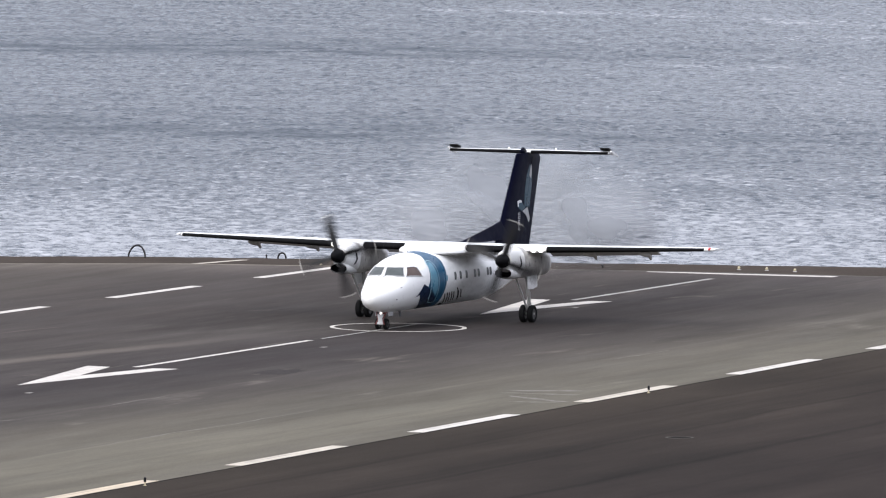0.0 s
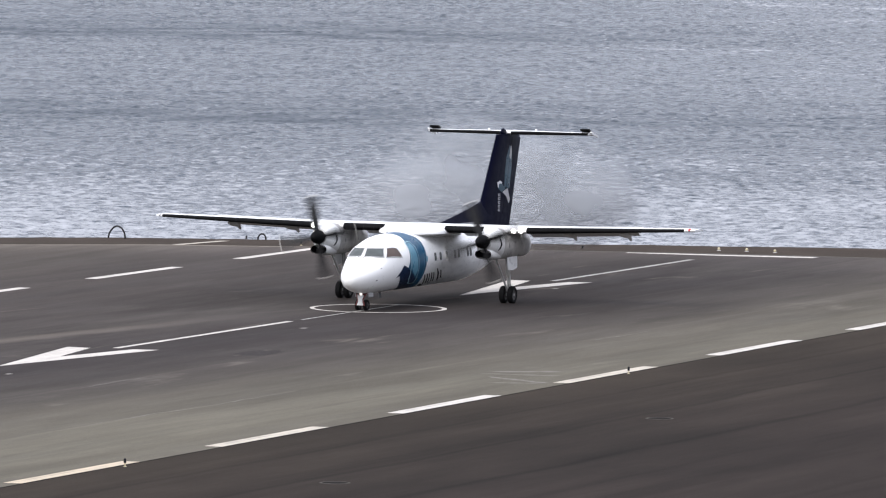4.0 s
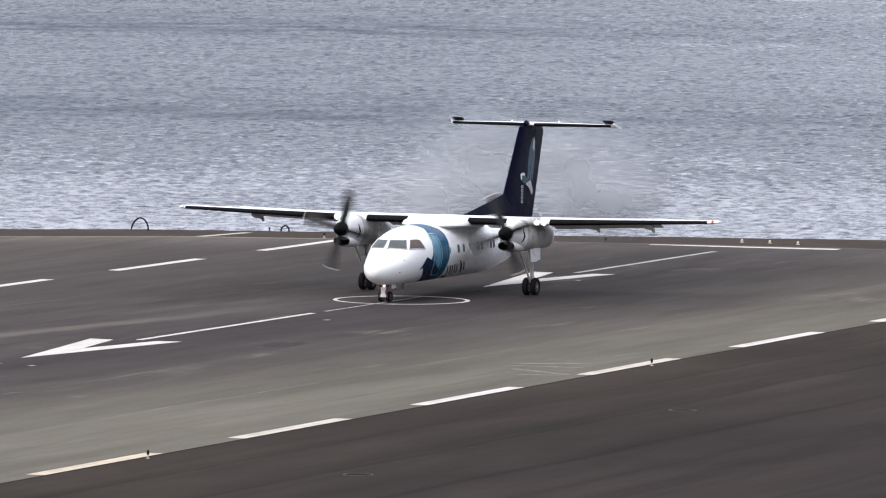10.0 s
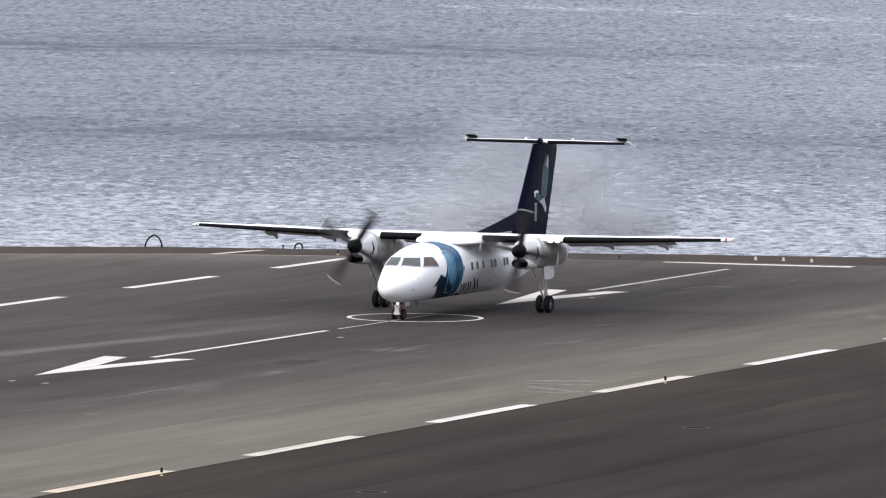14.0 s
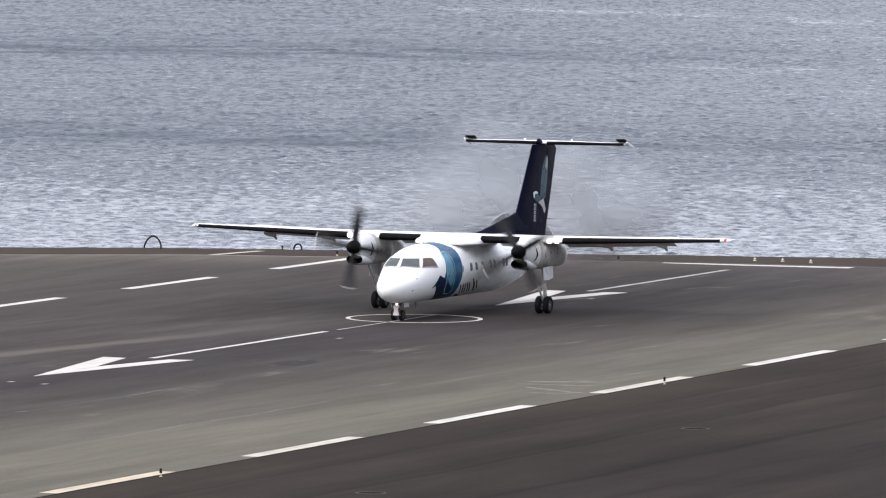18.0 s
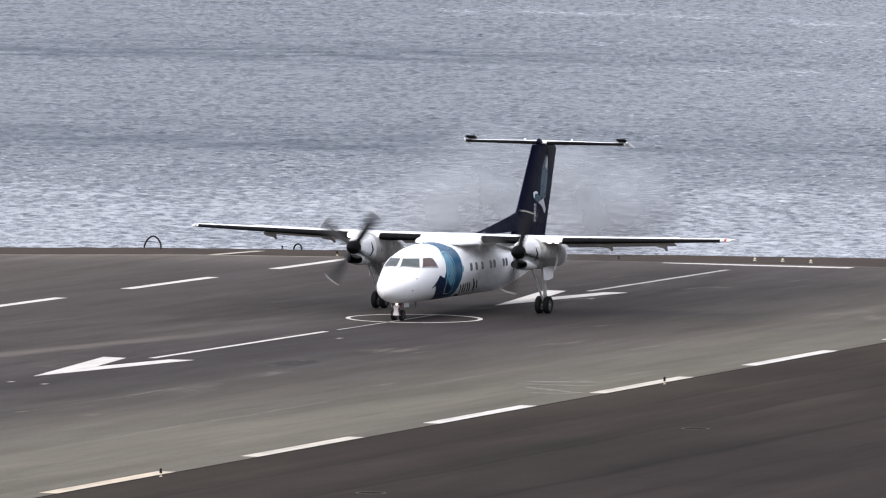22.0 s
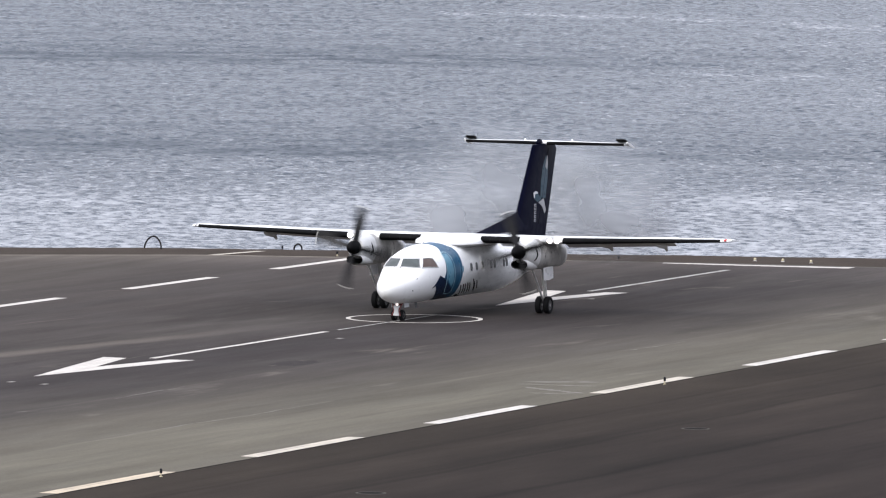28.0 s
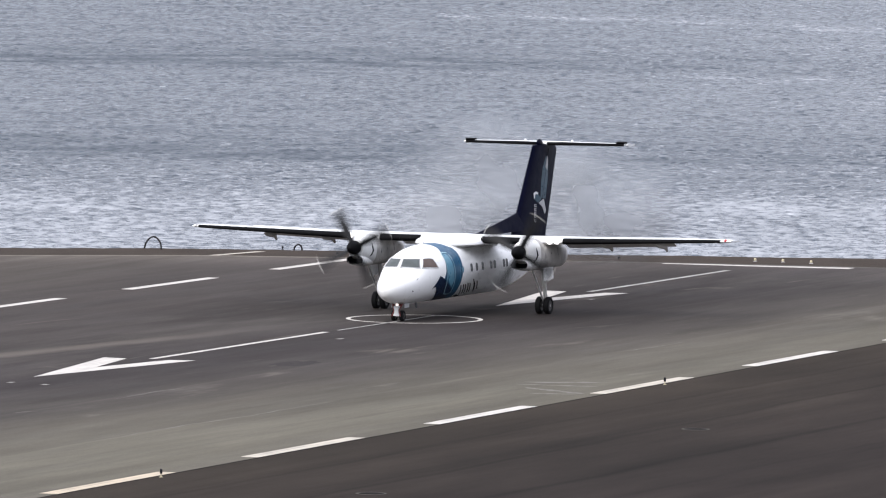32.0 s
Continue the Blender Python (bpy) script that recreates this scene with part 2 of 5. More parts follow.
def sea_water():
    m = Mat("sea_water", 0.10, 0.0, (0.028, 0.040, 0.056))
    m.b.inputs["IOR"].default_value = 1.333
    # foam-pale colour that also paints in glitter, thickest below the cliff, which stays while the waves run in
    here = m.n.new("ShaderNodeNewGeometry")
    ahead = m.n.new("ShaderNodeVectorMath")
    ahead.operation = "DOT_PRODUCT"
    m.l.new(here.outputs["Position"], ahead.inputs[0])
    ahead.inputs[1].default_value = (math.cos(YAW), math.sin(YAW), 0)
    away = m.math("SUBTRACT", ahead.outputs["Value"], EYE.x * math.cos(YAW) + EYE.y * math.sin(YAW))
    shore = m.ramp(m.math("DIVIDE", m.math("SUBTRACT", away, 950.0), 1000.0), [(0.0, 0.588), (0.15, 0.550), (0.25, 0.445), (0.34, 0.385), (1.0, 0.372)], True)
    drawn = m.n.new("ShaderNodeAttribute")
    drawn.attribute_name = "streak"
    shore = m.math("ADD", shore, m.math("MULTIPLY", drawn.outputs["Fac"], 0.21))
    # more of the pale colour on the far right water, standing in for sun glitter
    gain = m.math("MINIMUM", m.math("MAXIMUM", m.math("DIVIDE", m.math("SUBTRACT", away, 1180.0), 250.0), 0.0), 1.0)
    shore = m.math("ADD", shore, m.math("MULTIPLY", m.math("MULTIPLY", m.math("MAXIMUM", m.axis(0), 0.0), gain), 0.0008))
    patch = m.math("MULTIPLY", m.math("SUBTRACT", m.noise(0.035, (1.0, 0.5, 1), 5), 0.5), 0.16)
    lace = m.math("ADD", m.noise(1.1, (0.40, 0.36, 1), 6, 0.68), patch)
    foam_glint = m.ramp(m.math("SUBTRACT", m.math("ADD", lace, shore), 0.5), [(0.46, 0.0), (0.56, 0.32), (0.72, 0.76)])
    m.color(m.mix((0.028, 0.040, 0.056), (0.54, 0.55, 0.585), foam_glint))
    chop = m.n.new("ShaderNodeAttribute")
    chop.attribute_name = "chop"
    # ripples too small to see make gusty water duller
    dull = m.ramp(chop.outputs["Fac"], [(0.10, 0.09), (0.20, 0.155), (0.40, 0.47)])
    m.rough(m.mix(dull, (0.6, 0.6, 0.6), foam_glint))
    chop = m.math("ADD", 0.50, m.math("MULTIPLY", chop.outputs["Fac"], 1.6))
    m.bump(m.math("MULTIPLY", m.noise(1.0, (0.34, 0.32, 1), 5, 0.60), chop), 1.0, 1.5)
    m.bump(m.math("MULTIPLY", m.noise(3.0, (0.5, 0.5, 1), 3, 0.6), chop), 0.3, 0.06)
    return m.m


M_RUNWAY, M_APRON, M_EARTH, M_SEA = asphalt_runway(), asphalt_apron(), earth(), sea_water()
M_LINE = road_paint("white_road_paint", (0.60, 0.562, 0.52), 0.40)
M_LINE_EDGE = road_paint("dusty_road_paint", (0.555, 0.500, 0.425), 0.5)
M_LINE_OLD = road_paint("worn_cream_road_paint", (0.57, 0.475, 0.36), 0.45)
M_LINE_THIN = road_paint("worn_grey_road_paint", (0.42, 0.41, 0.385), 0.8)
M_LINE_FAINT = road_paint("faint_road_paint", (0.34, 0.32, 0.30), 0.8)
M_DUST = road_paint("pale_asphalt_dust", (0.150, 0.137, 0.120), 0.8)
M_OIL = worn("oil_soaked_asphalt", (0.044, 0.0385, 0.037), 0.85, 0, 0.25, 1.5, spec=0.06)
# aft nacelle grey: soot plus the wing's shade put into the colour
M_NACELLE = worn("sooty_shaded_nacelle_paint", (0.60, 0.58, 0.56), 0.5, 0, 0.50, 1.6)
M_WHITE = worn("white_aircraft_paint", (0.80, 0.80, 0.80), 0.32, 0, 0.06, 0.8)
M_FUSELAGE = fuselage_paint()
M_COWL = worn("grimy_white_cowling_paint", (0.76, 0.755, 0.745), 0.4, 0, 0.24, 0.9)
M_PALELINE = worn("pale_blue_line_paint", (0.36, 0.55, 0.62), 0.35, 0, 0.1, 1.2)
M_UNDER = worn("pale_grey_paint", (0.55, 0.55, 0.56), 0.45, 0, 0.18, 1.5)
M_NAVY = worn("navy_blue_paint", (0.0035, 0.0042, 0.0165), 0.4, 0, 0.15, 0.9, spec=0.02)
M_BLUE = worn("blue_livery_paint", (0.010, 0.082, 0.165), 0.32, 0, 0.12, 1.2, spec=0.2)
M_LIGHTBLUE = worn("light_blue_livery_paint", (0.10, 0.27, 0.38), 0.32, 0, 0.1, 1.2)
M_DEEPBLUE = worn("deep_blue_livery_paint", (0.006, 0.018, 0.050), 0.32, 0, 0.1, 1.2, spec=0.15)
M_TEAL = worn("teal_livery_paint", (0.014, 0.060, 0.095), 0.32, 0, 0.1, 1.2, spec=0.15)
M_BOOT = worn("black_rubber_boot", (0.006, 0.006, 0.007), 0.6, 0, 0.3, 2.0, spec=0.05)
M_RUBBER = worn("black_tyre_rubber", (0.010, 0.010, 0.011), 0.75, 0, 0.3, 8.0, 0.2, spec=0.1)
M_STEEL = worn("painted_steel_strut", (0.60, 0.59, 0.58), 0.4, 0.0, 0.3, 4.0)
M_RIM = worn("dull_metal_rim", (0.065, 0.06, 0.06), 0.4, 0.6, 0.3, 6.0)
M_BLADE = worn("black_composite_blade", (0.020, 0.020, 0.022), 0.45, 0, 0.3, 3.0, spec=0.15)
M_BLADETIP = worn("pale_blade_tip_paint", (0.45, 0.44, 0.42), 0.5, 0, 0.2, 5.0)
M_DARK = worn("dark_inside", (0.008, 0.008, 0.009), 0.9, 0, 0.2, 3.0, spec=0.0)
M_BLACK = worn("black_paint", (0.014, 0.014, 0.016), 0.5, 0, 0.2, 3.0, spec=0.1)
M_COLLAR = worn("worn_grey_concrete", (0.115, 0.105, 0.095), 0.9, 0, 0.4, 5.0, 0.3, spec=0.05)
M_SEAM = worn("grey_panel_seam", (0.16, 0.16, 0.17), 0.6, 0, 0.3, 3.0)
M_YELLOW = worn("faded_cream_plastic", (0.55, 0.48, 0.33), 0.5, 0, 0.2, 9.0)
M_REDPAINT = worn("dull_red_paint", (0.20, 0.045, 0.04), 0.45, 0, 0.3, 6.0)
M_IRON = worn("rusty_cast_iron", (0.013, 0.011, 0.010), 0.9, 0, 0.4, 6.0, 0.3, spec=0.05)
M_HOSE = worn("black_rubber_hose", (0.015, 0.014, 0.014), 0.7, 0, 0.3, 6.0, spec=0.1)
M_KERB = worn("worn_pale_concrete", (0.20, 0.175, 0.15), 0.9, 0, 0.35, 1.2, 0.4, spec=0.08)
M_FEATHER = worn("dark_brown_feathers", (0.11, 0.092, 0.085), 0.85, 0, 0.3, 20.0)


def glass(name, tint, rough=0.06):
    m = Mat(name, rough, 0.0, tint, 0.16)
    m.color(m.ramp(m.noise(1.2, detail=3), [(0.3, tuple(c * 0.7 for c in tint)), (0.7, tuple(c * 1.25 for c in tint))]))
    m.rough(m.ramp(m.noise(6), [(0.3, rough), (0.7, rough + 0.05)]))
    return m.m


M_GLASS = glass("dark_cockpit_glass", (0.085, 0.096, 0.098), 0.2)
M_GLASS_WARM = glass("dark_side_glass", (0.095, 0.068, 0.060), 0.2)
M_PORTHOLE = glass("dark_cabin_glass", (0.05, 0.05, 0.055), 0.12)


def glow(name, color, strength):
    m = Mat(name, 0.3, 0, color)
    m.b.inputs["Emission Color"].default_value = (*color, 1)
    m.b.inputs["Emission Strength"].default_value = strength
    return m.m


M_LAMP = glow("lit_landing_lamp", (1.0, 0.96, 0.92), 5.0)
M_TAXI = glow("lit_taxi_lamp", (1.0, 0.90, 0.86), 1.5)
M_NAVRED = glow("red_navigation_lamp", (0.45, 0.05, 0.05), 0.35)

# ---------------------------------------------------------------- mesh helpers


def mesh_of(name, bm, mat, smooth=True):
    me = bpy.data.meshes.new(name)
    bm.normal_update()
    bm.to_mesh(me)
    bm.free()
    for q in (mat if isinstance(mat, (list, tuple)) else [mat]):
        me.materials.append(q)
    if smooth:
        me.shade_smooth()
        me.set_sharp_from_angle(angle=radians(38))
    return me


def part(name, bm, mat, parent=None, label="", at=None, smooth=True):
    """One mesh object under a thing or a part."""
    ob = new(name, mesh_of(name, bm, mat, smooth) if isinstance(bm, bmesh.types.BMesh) else bm)
    ob.parent = parent
    if at is not None:
        ob.matrix_basis = at
    if label:
        tagged(ob, label)
    return ob


def loft(rings, closed=True, caps=True, bm=None, mat=0):
    """A skin over rings of equal numbers of points."""
    bm = bm or bmesh.new()
    rows = [[bm.verts.new(p) for p in r] for r in rings]
    n = len(rows[0])
    for a, b in zip(rows, rows[1:]):
        for i in range(n if closed else n - 1):
            j = (i + 1) % n
            bm.faces.new((a[i], a[j], b[j], b[i])).material_index = mat
    if caps and closed:
        bm.faces.new(rows[0][::-1]).material_index = mat
        bm.faces.new(rows[-1]).material_index = mat
    bmesh.ops.recalc_face_normals(bm, faces=bm.faces)
    return bm


def tube(path, radius, seg=10, bm=None, caps=True):
    """A round bar along a path; radius is one number or one for each point."""
    pts = [Vector(p) for p in path]
    rs = radius if isinstance(radius, (list, tuple)) else [radius] * len(pts)
    rings, side = [], None
    for k, p in enumerate(pts):
        d = (pts[min(k + 1, len(pts) - 1)] - pts[max(k - 1, 0)]).normalized()
        if side is None:
            side = d.orthogonal().normalized()
        side = (side - d * side.dot(d)).normalized()
        up = d.cross(side)
        rings.append([p + rs[k] * (math.cos(a) * side + math.sin(a) * up) for a in [2 * math.pi * i / seg for i in range(seg)]])
    return loft(rings, True, caps, bm)


def lathe(profile, axis="x", seg=24, bm=None, origin=(0, 0, 0)):
    """A turned body: profile of (along, radius)."""
    rings = []
    for h, r in profile:
        ring = []
        for i in range(seg):
            a = 2 * math.pi * i / seg
            c, s = r * math.cos(a), r * math.sin(a)
            v = {"x": (h, c, s), "y": (c, h, s), "z": (c, s, h)}[axis]
            ring.append(Vector(v) + Vector(origin))
        rings.append(ring)
    return loft(rings, True, True, bm)


def slab(poly, z0, z1, bm=None):
    """A flat plate of polygon outline between two heights."""
    bm = bm or bmesh.new()
    lo = [bm.verts.new((x, y, z0)) for x, y in poly]
    hi = [bm.verts.new((x, y, z1)) for x, y in poly]
    bm.faces.new(hi)
    bm.faces.new(lo[::-1])
    for i in range(len(poly)):
        j = (i + 1) % len(poly)
        bm.faces.new((lo[i], lo[j], hi[j], hi[i]))
    bmesh.ops.recalc_face_normals(bm, faces=bm.faces)
    return bm


def box(lo, hi, bevel=0.0, bm=None):
    fresh = bmesh.new()
    r = bmesh.ops.create_cube(fresh, size=1)
    for v in r["verts"]:
        v.co = Vector([lo[k] + (v.co[k] + 0.5) * (hi[k] - lo[k]) for k in range(3)])
    if bevel:
        bmesh.ops.bevel(fresh, geom=fresh.edges[:], offset=bevel, segments=2, affect="EDGES", profile=0.6)
    if bm is None:
        return fresh
    merge(bm, fresh)
    return bm


def merge(bm, other):
    me = bpy.data.meshes.new("scratch")
    other.to_mesh(me)
    other.free()
    bm.from_mesh(me)
    bpy.data.meshes.remove(me)
    return bm


def thing(name, label, category, group="", m=None):
    ob = new(name)
    ob.empty_display_size = 0.3
    if m is not None:
        ob.matrix_basis = m
    return tagged(ob, label, category, group)


# ---------------------------------------------------------------- the setting: sea, land, pavement
SEA_LEVEL = -30.0
EDGE_Y = [-3000, -300, -120, -60, -38.7, -30, -11.65, -3.2, 3.6, 30, 300, 3000]
EDGE_X = [1500, 90, -2, -34, -44.9, -49.0, -53.7, -56.3, -57.9, -63, -130, -900]


def build_sea():
    """Short-crested wind waves as real relief where they can be made out, flat beyond."""
    rng = np.random.default_rng(5)
    away = np.concatenate([np.linspace(300, 900, 12), np.arange(936, 1400, 0.6), np.arange(1400, 2050, 0.8), np.geomspace(2060, 4900, 30)])
    fan = np.concatenate([np.linspace(-1.2, -0.07, 18), np.linspace(-0.0562, 0.0562, 640), np.linspace(0.07, 1.2, 18)])
    v, a = np.meshgrid(away, fan, indexing="ij")
    u = v * np.tan(a)
    z = np.zeros_like(u)
    count = 84
    for k in range(count):
        wide = 1.9 * (15 / 1.9) ** rng.uniform(0, 1)
        deep = 1.6 * (4.6 / 1.6) ** rng.uniform(0, 1)
        s = rng.choice((-1, 1))
        z += math.sqrt(2 / count) * deep / 6.283 * np.sin(6.283 * (s * u / wide + v / deep) + rng.uniform(0, 6.28))
    # wind lanes: rougher and calmer water
    bend = 9 * np.sin(u / 60 + 0.6) + 3 * np.sin(u / 21 + v / 90) + 1.2 * np.sin(u / 8.3 + v / 40)
    lane = np.interp(v + bend, [1000, 1160, 1240, 1300, 1314, 1330, 1348, 1400, 1450, 1540, 1600, 1628, 1650, 1680, 1730, 1780, 1900, 2040],
                     [.13, .14, .16, .175, .195, .295, .285, .215, .17, .165, .18, .20, .305, .30, .235, .19, .185, .195])
    starboard = np.clip(u / (0.045 * v), 0, 1)
    lane *= 1 - 0.45 * starboard * np.clip((v - 1210) / 250, 0, 1)
    lane *= 1 - 0.45 * np.clip(1 - np.abs(v + bend - 1936 + 60 * starboard) / 30, 0, 1) * np.clip(starboard * 3, 0, 1)
    # gusts: long soft patches of rougher water at several sizes
    gust = np.zeros_like(u)
    for k in range(36):
        long = 16 * (110 / 16) ** rng.uniform(0, 1)
        deep = 14 * (75 / 14) ** rng.uniform(0, 1)
        gust += math.sqrt(2 / 36) * np.sin(6.283 * (rng.choice((-1, 1)) * u / long + v / deep) + rng.uniform(0, 6.28))
    patch = np.clip(1 + 0.15 * gust, 0.6, 1.5)
    # long pale streaks painted in for glitter, laid out to fit the camera's view
    streak = np.zeros_like(u)
    for u0, v0, u1, v1, half, much in ((2, 1908, 32, 1900, 16, 1.0), (32, 1895, 78, 1855, 16, 0.7), (62, 1850, 90, 1832, 14, 0.7), (40, 1617, 58, 1612, 9, 0.6),
                                       (20, 1734, 90, 1764, 22, 0.3), (35, 1214, 80, 1224, 18, 0.4), (-90, 1204, -40, 1199, 14, 0.3)):
        f = np.clip((u - u0) / (u1 - u0), 0, 1)
        near = np.clip(1 - np.abs(v + 0.5 * bend - v0 - f * (v1 - v0)) / half, 0, 1)
        ends = np.clip((u - u0) / 8 + 1, 0, 1) * np.clip((u1 - u) / 8 + 1, 0, 1)
        streak += much * near * ends * (0.7 + 0.3 * np.sin(u / 3.1 + v / 23))
    chop = lane * patch
    z *= 0.135
    fade = (np.abs(a) < 0.057) * np.clip((v - 920) / 20, 0, 1) * np.clip((2055 - v) / 20, 0, 1)
    z *= fade
    # the sheet's own axes: x across, y away from the camera
    co = np.stack([u, v, z], -1).reshape(-1, 3)
    r, c = u.shape
    idx = np.arange(r * c).reshape(r, c)
    quads = np.stack([idx[:-1, :-1], idx[:-1, 1:], idx[1:, 1:], idx[1:, :-1]], -1).reshape(-1, 4)
    me = bpy.data.meshes.new("sea")
    me.vertices.add(len(co))
    me.vertices.foreach_set("co", co.astype(np.float32).ravel())
    me.loops.add(quads.size)
    me.loops.foreach_set("vertex_index", quads.astype(np.int32).ravel())
    me.polygons.add(len(quads))
    me.polygons.foreach_set("loop_start", np.arange(0, quads.size, 4, dtype=np.int32))
    me.update(calc_edges=True)
    rough = me.attributes.new("chop", "FLOAT", "POINT")
    rough.data.foreach_set("value", chop.astype(np.float32).ravel())
    drawn = me.attributes.new("streak", "FLOAT", "POINT")
    drawn.data.foreach_set("value", streak.astype(np.float32).ravel())
    me.shade_smooth()
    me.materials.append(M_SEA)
    ob = new("water", me)
    tagged(ob, "grey-blue rippled sea below the runway's end", "sea", kind="structure")
    return ob


SEA = build_sea()


def sea_pose(drift):
    return Matrix.Translation((EYE.x, EYE.y, SEA_LEVEL)) @ Matrix.Rotation(YAW - math.pi / 2, 4, "Z") @ Matrix.Translation((0, -drift, 0))


SEA.matrix_basis = sea_pose(0)


def build_ground():
    """One sheet: cliff, flat shelf, and the rise on which the camera stands."""
    inland = [-46, -30, -16, -7, -2.2, -0.7, -0.25, 0, 0.5, 1.5, 3, 5, 8, 14, 30, 60, 100, 150, 200, 240, 270, 300, 330, 360, 390, 420, 450, 480, 520, 600, 800, 1200, 2000, 3500]
    ys = list(np.geomspace(3000, 70, 22) * -1) + list(np.arange(-64, 40, 0.5)) + list(np.geomspace(42, 3000, 24))
    bm = bmesh.new()
    rows = []
    ca, sa = math.cos(0.3685), math.sin(0.3685)
    for s in inland:
        row = []
        for y in ys:
            x = float(np.interp(y, EDGE_Y, EDGE_X)) + s
            rag = noise.noise((y * 0.9, s * 0.4, 3.1)) * 0.035 + noise.noise((y * 0.23, 5.0, s)) * 0.03
            if s <= -0.25:
                z = -0.02 - (-s - 0.2) * 0.75 + rag * 2 * min(-s, 3)
            elif s < 2:
                z = 0.0 + max(rag, -0.06) * 0.8
            else:
                z = 0.0
            t = min(max((x * ca + y * sa - 220) / 205, 0), 1)
            z += 24.6 * t * t * (3 - 2 * t)
            row.append(bm.verts.new((x, y, z)))
        rows.append(row)
    for a, b in zip(rows, rows[1:]):
        for i in range(len(a) - 1):
            bm.faces.new((a[i], b[i], b[i + 1], a[i + 1]))
    bmesh.ops.recalc_face_normals(bm, faces=bm.faces)
    return tagged(part("ground", bm, M_EARTH), "bare brown earth shelf above the sea", "ground", kind="structure")


build_ground()
FAR_END = [(-22.0, -60.0), (-37.97, -35.67), (-42.76, -27.42), (-44.6, -20.35), (-47.56, -9.42), (-49.2, -0.9), (-49.6, 6.4), (-49.8, 23.93)]
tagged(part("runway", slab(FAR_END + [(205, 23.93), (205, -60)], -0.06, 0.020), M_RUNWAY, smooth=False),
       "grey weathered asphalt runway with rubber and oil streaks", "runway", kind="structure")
tagged(part("apron_pavement", slab([(-52, 23.934), (-54, 75), (190, 75), (205, 23.934)], -0.06, 0.014), M_APRON, smooth=False),
       "dark brown asphalt beside the runway", "pavement", kind="structure")

tagged(part("joint_trim", slab([(-50, 23.936), (205, 23.936), (205, 24.03), (-50, 24.03)], 0.0, 0.0165), M_IRON, smooth=False), "dark tar joint between runway and apron", "joint", kind="structure")
for (xa, ya), (xb, yb) in zip(FAR_END, FAR_END[1:]):
    tagged(part("trim", slab([(xa, ya), (xb, yb), (xb - 0.6, yb), (xa - 0.6, ya)], -0.05, 0.03), M_KERB if ya < -10 else M_COLLAR, smooth=False),
           "pale worn concrete strip edging the asphalt" if ya < -10 else "grey worn concrete strip edging the asphalt", "edging", kind="structure")

# ---------------------------------------------------------------- painted markings
TOP = 0.0205


def ragged(poly, step=0.7, amount=0.018, seed=0):
    """A polygon outline with slightly uneven edges."""
    out = []
    for a, b in zip(poly, poly[1:] + poly[:1]):
        a, b = Vector(a), Vector(b)
        n = max(1, int((b - a).length / step))
        for i in range(n):
            p = a.lerp(b, i / n)
            if i:
                d = (b - a).normalized()
                p = p + Vector((-d.y, d.x)) * amount * noise.noise((p.x * 2.1, p.y * 2.1, seed))
            out.append((p.x, p.y))
    return out


def marking(name, poly, mat, label, group="", z=TOP, seed=0):
    cx, cy = sum(p[0] for p in poly) / len(poly), sum(p[1] for p in poly) / len(poly)
    out = ragged([(x - cx, y - cy) for x, y in poly], seed=seed)
    ob = part(name, slab(out, 0, 0.004), mat, at=pose(cx, cy, z), smooth=False)
    return tagged(ob, label, "runway marking", group)


def bar(x0, x1, y0, y1):
    return [(x0, y0), (x1, y0), (x1, y1), (x0, y1)]


PITCHX, DASH = 18.42, 10.64
for k in range(-3, 8):
    x1 = 94.33 - k * PITCHX
    marking("edge_stripe", bar(x1 - DASH, x1, 23.25, 23.92), M_LINE_OLD if k < 1 else M_LINE_EDGE if k in (1, 3) else M_LINE,
            "worn cream edge stripe painted on the runway" if k < 1 else "white edge stripe painted on the runway", "edge stripes", seed=k)
for k in range(-3, 4):
    x1 = 2.87 - k * PITCHX
    if x1 - DASH > -47:
        marking("edge_stripe", bar(x1 - DASH, x1, -19.84, -19.24), M_LINE, "white edge stripe painted on the runway", "far edge stripes", seed=k + 20)


def arrow(tip, name="direction_arrow"):
    ob = thing(name, "large white arrowhead painted on the runway centreline", "runway marking", "arrows", pose(tip, 0, TOP))
    for s in (-1, 1):
        inner = [(0.0, 0.0), (-12.1, 2.05 * s), (-11.9, 0.95 * s), (-6.4, 0.0)]
        if s > 0:
            inner = inner[::-1]
        part("stroke", slab(ragged(inner, seed=s), 0, 0.004), M_LINE, ob, smooth=False)
    return ob


arrow(40.78)
arrow(-12.28)
for x1, mat in ((28.45, M_LINE), (-24.6, M_LINE_THIN)):
    marking("centre_stripe", bar(x1 - 19.67, x1, -0.12, 0.19), mat, "long thin white stripe on the runway centreline", "centre stripes", seed=int(x1))
marking("centre_stripe", bar(60, 90, -0.16, 0.24), M_LINE, "long thin white stripe on the runway centreline", "centre stripes", seed=7)
marking("lead_line", bar(-4.4, 7.45, 0.0, 0.13), M_LINE_THIN, "faded thin line leading to the painted circle", seed=3)
marking("end_line", [(-48.15, -4.75), (-48.1, -0.3), (-48.45, 4.80), (-49.40, 4.80), (-48.9, -0.3), (-48.72, -4.75)], M_LINE, "white line across the runway's end", seed=4)
marking("worn_line", [(-41.6, -27.4), (-48.1, -26.2), (-48.2, -25.72), (-41.7, -26.92)], M_LINE_EDGE, "worn cream line at the pavement's edge", z=0.012, seed=5)
